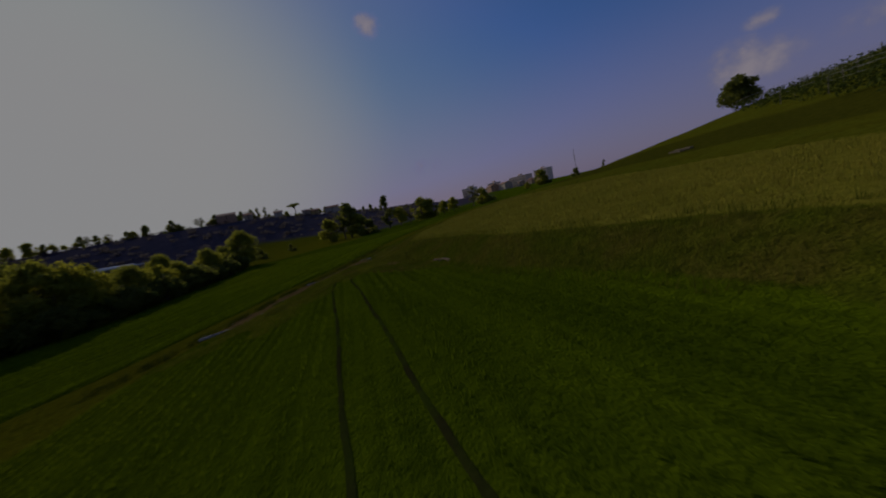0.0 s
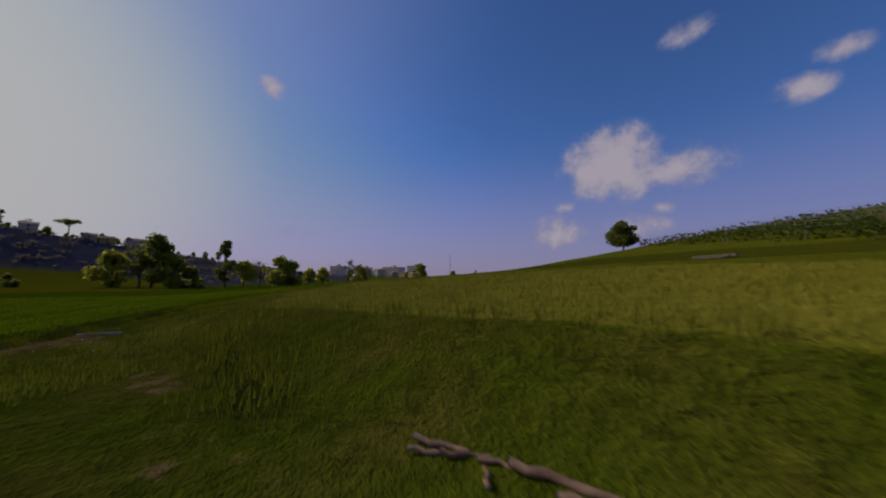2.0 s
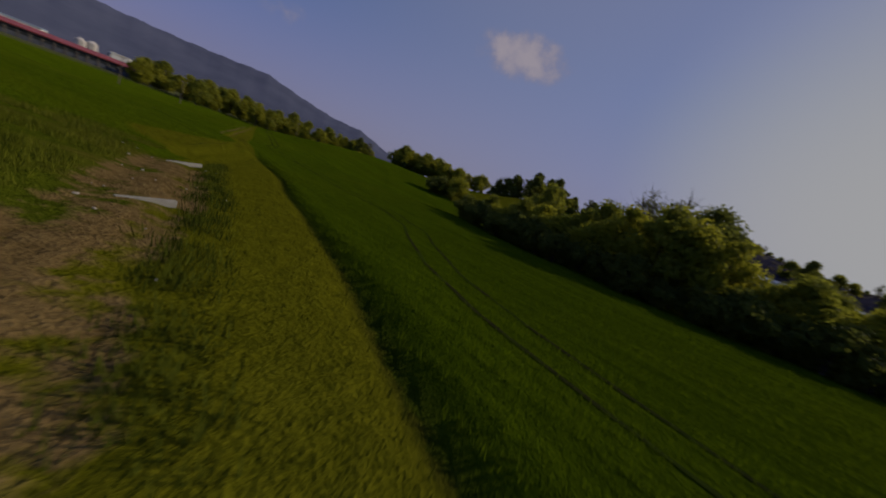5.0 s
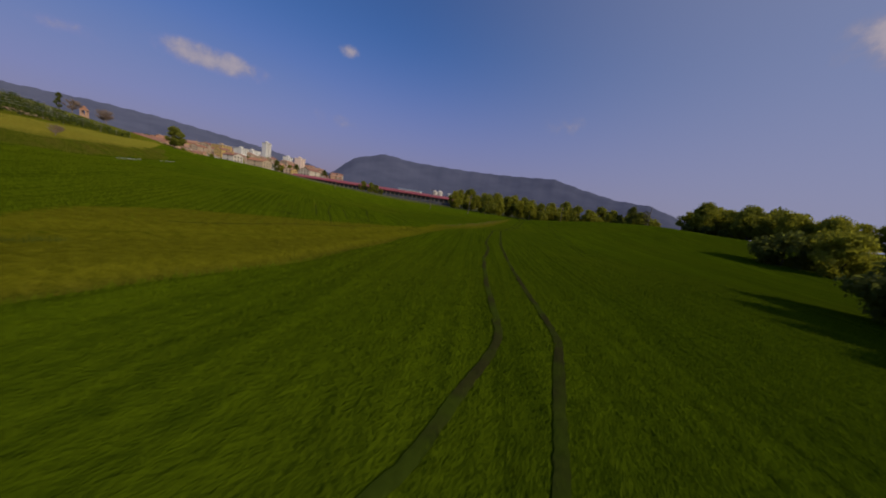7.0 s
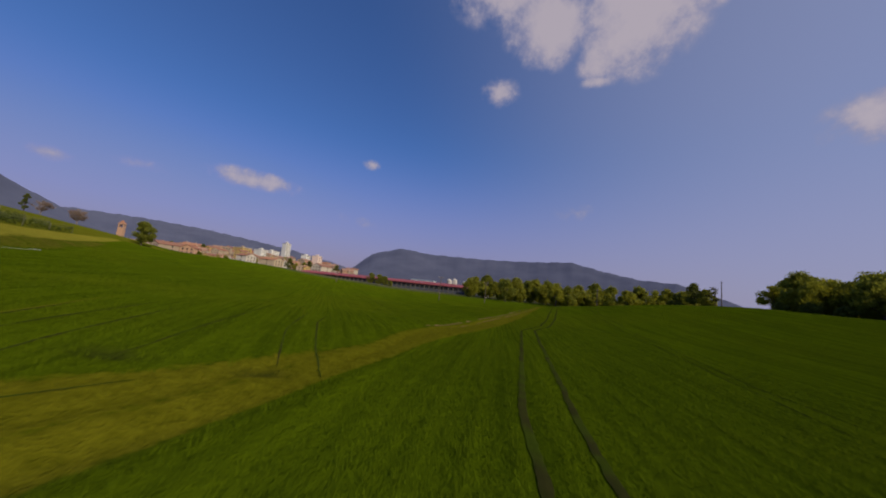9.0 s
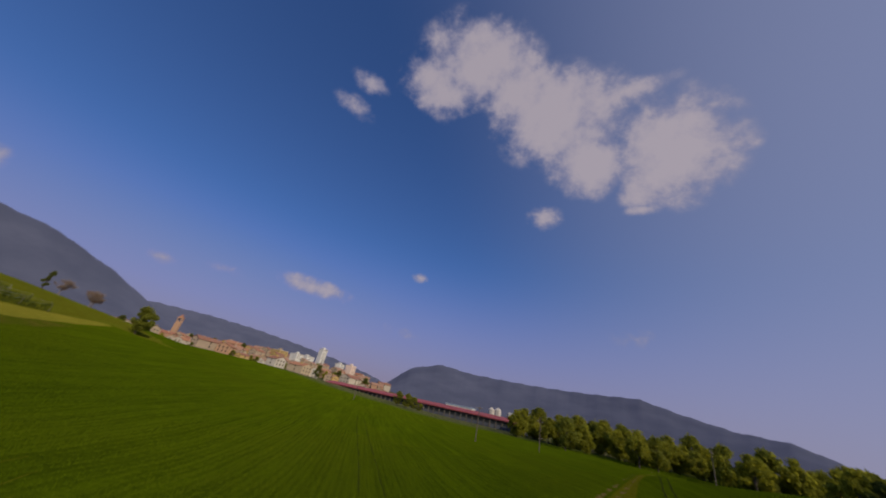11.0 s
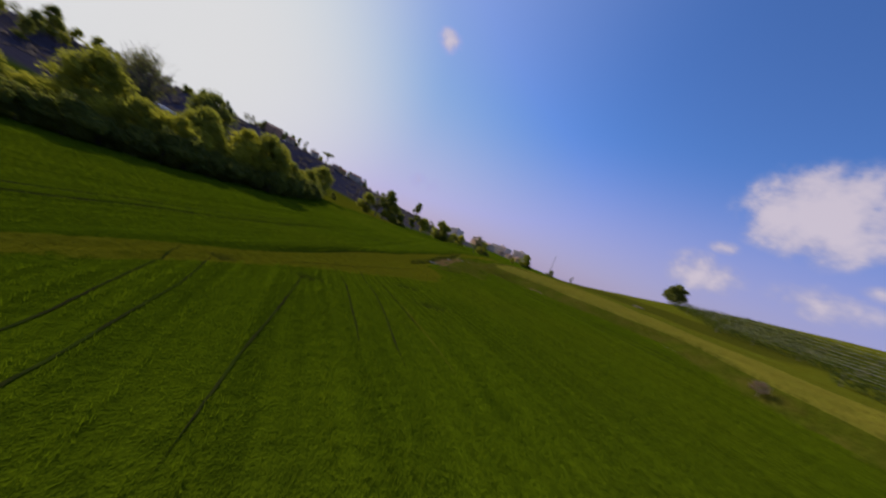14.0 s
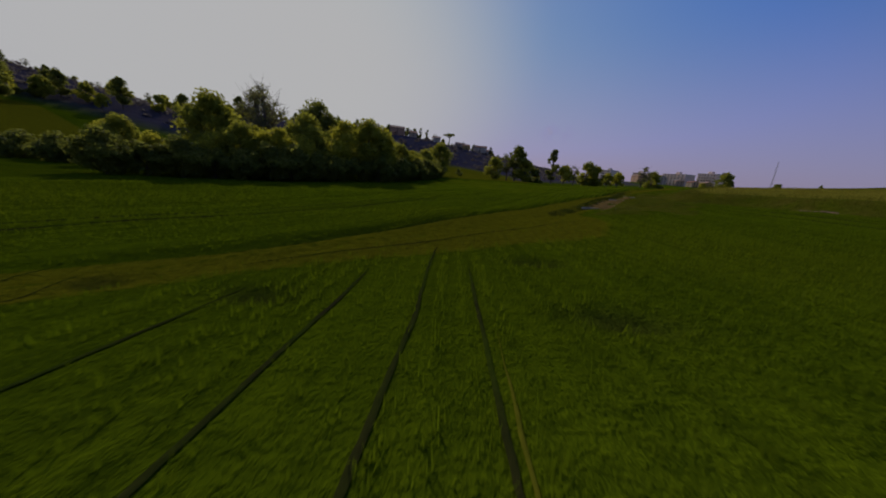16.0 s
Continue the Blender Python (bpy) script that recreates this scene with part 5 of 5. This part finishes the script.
# long sheds with pale roofs behind the hedge
for (ax, ay), (bx, by) in (((-83.0, 54.5), (-93.0, 80.0)), ((-97.0, 92.0), (-104.0, 110.0))):
    mx, my, l = (ax + bx) / 2, (ay + by) / 2, math.hypot(bx - ax, by - ay)
    shed = thing("farm_shed", (mx, my, gz(mx, my)), "long low farm shed with a pale sheet roof behind the hedge", "shed", "farm sheds", math.degrees(math.atan2(by - ay, bx - ax)))
    piece("wall", box_mesh("wall", SHED_WALL, (-l / 2, l / 2, -4, 4, -2, 7.0)), shed)
    piece("roof", box_mesh("roof", WHITE_METAL, (-l / 2 - 0.6, l / 2 + 0.6, -4.8, 4.8, 7.0, 7.4), (-l / 2 - 0.6, l / 2 + 0.6, -2.4, 2.4, 7.4, 7.9)), shed)
    for k in range(int(l / 4)):
        b = piece("bay_window", bay_mesh, shed)
        b.location, b.scale = (-l / 2 + 2 + k * 4, -4.05, 2.6), (0.7, 1, 0.6)

# poles with their cross-arms
for az, dist, h in ((-165.9, 130, 9.5), (-175.0, 112, 9.5), (-145.8, 140, 9.5), (165.0, 165, 9.0), (-128.0, 112, 7.5)):
    x, y = polar(az, dist)
    pole = thing("utility_pole", (x, y, gz(x, y)), "tall weathered utility pole with a cross-arm", "utility pole", "utility poles", az)
    piece("shaft", tubes("shaft", [tube([(0, 0, -0.5), (0, 0, h * 0.5), (0.05, 0, h)], [0.16, 0.13, 0.10], 8)], POLE_WOOD), pole)
    piece("cross_arm", box_mesh("cross_arm", POLE_WOOD, (-1.1, 1.1, -0.06, 0.06, h - 0.7, h - 0.55)), pole)
    for o in (-0.95, 0.0, 0.95):
        ins = piece("insulator", tubes("insulator", [tube([(o, 0, h - 0.55), (o, 0, h - 0.35)], [0.05, 0.04], 6)], WHITE_WALL), pole)
mast = thing("lattice_mast", (117, 241, gz(117, 241)), "thin lattice radio mast on the ridge", "mast")
for o in ((-0.5, -0.4), (0.5, -0.4), (0, 0.5)):
    piece("leg", tubes("leg", [tube([(o[0], o[1], -0.5), (o[0] * 0.3, o[1] * 0.3, 20)], [0.09, 0.06], 5)], STEEL), mast)
rungs = []
for z in range(1, 20):
    q = 1 - 0.7 * z / 20
    rungs += [tube([(-0.5 * q, -0.4 * q, z), (0.5 * q, -0.4 * q, z + 0.8)], [0.035, 0.035], 4), tube([(0.5 * q, -0.4 * q, z), (0, 0.5 * q, z + 0.8)], [0.035, 0.035], 4), tube([(0, 0.5 * q, z), (-0.5 * q, -0.4 * q, z + 0.8)], [0.035, 0.035], 4)]
piece("bracing", tubes("bracing", rungs, STEEL), mast)

# ---- the wooded ridge: villas, crest trees, umbrella pine ----
RIDGE_LABEL = "dark tree on the crest of the wooded ridge"


def crest(az, x0=-2.0, y0=18.0):
    """The highest line of sight along one bearing."""
    d = np.arange(120, 420, 4.0)
    x, y = x0 + np.sin(radians(az)) * d, y0 + np.cos(radians(az)) * d
    e = (ground_z(x, y) + 3) / d
    k = int(np.argmax(e))
    return x[k], y[k]


for k in range(150):
    az = -84 + k * 0.5 + rng.uniform(-0.4, 0.4)
    x, y = crest(az)
    mdl = (0, 2, 3, 3, 5, 4)[int(rng.integers(0, 6))]
    plant(far_models[mdl], x + rng.uniform(-5, 5), y + rng.uniform(-5, 5), rng.uniform(0.3, 0.62) * (1.5 if mdl == 3 else 1), rng.uniform(0, 360), sink=0.9, label=RIDGE_LABEL)
# the slope's own wood: countless small crowns
wrng = np.random.default_rng(43)
cen, rad = [], []
while len(cen) < 2600:
    x, y = wrng.uniform(-420, 0), wrng.uniform(-20, 420)
    if line_distance(x, y, RIDGE)[0] < 96 and math.hypot(x + 20, y - 20) > 128 and float(inside(x, y, FAR_MEADOW)) < -2:
        r = wrng.uniform(1.2, 2.6)
        cen.append((x, y, gz(x, y) + r * 0.25))
        rad.append(r)
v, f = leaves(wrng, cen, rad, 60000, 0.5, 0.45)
# bluish plum stands for haze over the far slope, mixed into the leaf colour
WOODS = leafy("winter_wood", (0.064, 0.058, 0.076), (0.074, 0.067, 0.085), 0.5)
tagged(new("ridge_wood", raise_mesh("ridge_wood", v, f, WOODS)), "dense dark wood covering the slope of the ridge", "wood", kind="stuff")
pine = thing("umbrella_pine", (0, 0, 0), "umbrella pine with a flat dark crown on the ridge", "tree")
prng = np.random.default_rng(41)
pc = [(math.cos(a) * q, math.sin(a) * q, 9.2 + prng.uniform(-0.5, 0.8)) for a, q in zip(prng.uniform(0, 6.3, 26), prng.uniform(0, 5.0, 26))]
piece("trunk", tubes("trunk", [tube([(0, 0, -0.5), (0.2, 0, 4), (0, 0.2, 8.8)], [0.4, 0.32, 0.2], 7)] + [tube([(0, 0.1, 6.5), (x * 0.5, y * 0.5, 8.2), (x * 0.9, y * 0.9, z)], [0.14, 0.1, 0.04], 5) for x, y, z in pc[:12]], BARK), pine)
v, f = leaves(prng, pc, np.full(26, 1.5), 5200, 0.2, 0.6)
piece("crown", raise_mesh("crown", v, f, LEAF_DARK), pine)
x, y = crest(-23.2)
plant(pine, x, y, 0.75)
for az in (-29.0, -27.9, -14.8):
    x, y = crest(az)
    plant(conifer, x, y, 0.85, rng.uniform(0, 360))
for az in (-33.5, -30.5, -26.0, -21.5, -20.0, -17.0, -15.6):
    x, y = crest(az)
    villa = settle(models[2 if az in (-33.5, -17.0) else 3], x * 0.985, y * 0.985, -az + 90, 0.48)
    tagged(villa, "low villa on the crest of the wooded ridge")

# ---- southern trees ----
for k in range(52):
    az = -169 + 38 * k / 52 + rng.uniform(-0.5, 0.5)
    x, y = polar(az, 212 + (k % 3) * 14 + 20 * math.sin(k * 0.5))
    plant(far_models[(1, 5, 1, 1, 0)[k % 5]], x, y, rng.uniform(1.45, 1.95), rng.uniform(0, 360), rng.uniform(1.0, 1.25), label="tall fresh green tree in the belt beyond the fields")
for az, dist, s in ((171.5, 232, 1.0), (173.0, 228, 1.0), (174.2, 230, 0.9), (175.2, 229, 0.6)):
    x, y = polar(az, dist)
    plant(far_models[0], x, y, s, rng.uniform(0, 360), label="leafy bush in front of the long shed")
for k in range(40):
    az = 131 + 37 * k / 40 + rng.uniform(-0.8, 0.8)
    x, y = polar(az, rng.uniform(330, 620))
    plant(far_models[(0, 2, 1, 3)[k % 4]], x, y, rng.uniform(0.8, 1.3), rng.uniform(0, 360), label="tree between the town houses")
for az, mdl, s in ((-131.5, 2, 0.7), (-130, 0, 0.7), (-133.5, 3, 1.2), (-135, 5, 0.8), (-129, 4, 0.6)):
    x, y = polar(az, 118)
    plant(far_models[mdl], x, y, s, rng.uniform(0, 360), label="small tree at the end of the wood edge")

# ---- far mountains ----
# blue of the air in between is painted into the slopes' base colour
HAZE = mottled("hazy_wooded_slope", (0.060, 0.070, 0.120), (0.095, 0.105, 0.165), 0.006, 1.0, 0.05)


def mountain(az0, az1, dist, profile, label):
    """A far ridge: a slope whose crest follows elevations in degrees."""
    cols, rows = 160, 16
    verts, faces = [], []
    for i in range(cols + 1):
        s = i / cols
        az = radians(az0 + (az1 - az0) * s)
        el = np.interp(s, np.linspace(0, 1, len(profile)), profile) + 0.05 * math.sin(i * 0.9) + 0.03 * math.sin(i * 2.3)
        for j in range(rows + 1):
            q = j / rows
            d = dist * (0.72 + 0.28 * q)
            fold = 1 + 0.05 * math.sin(i * 0.35 + 4 * q) * (1 - q)
            z = dist * math.tan(radians(max(el, 0.05))) * q ** 0.9 * fold - 10 * (1 - q)
            verts.append((-36 + math.sin(az) * d, -10 + math.cos(az) * d, z))
    for i in range(cols):
        for j in range(rows):
            a = i * (rows + 1) + j
            faces.append((a, a + rows + 1, a + rows + 2, a + 1))
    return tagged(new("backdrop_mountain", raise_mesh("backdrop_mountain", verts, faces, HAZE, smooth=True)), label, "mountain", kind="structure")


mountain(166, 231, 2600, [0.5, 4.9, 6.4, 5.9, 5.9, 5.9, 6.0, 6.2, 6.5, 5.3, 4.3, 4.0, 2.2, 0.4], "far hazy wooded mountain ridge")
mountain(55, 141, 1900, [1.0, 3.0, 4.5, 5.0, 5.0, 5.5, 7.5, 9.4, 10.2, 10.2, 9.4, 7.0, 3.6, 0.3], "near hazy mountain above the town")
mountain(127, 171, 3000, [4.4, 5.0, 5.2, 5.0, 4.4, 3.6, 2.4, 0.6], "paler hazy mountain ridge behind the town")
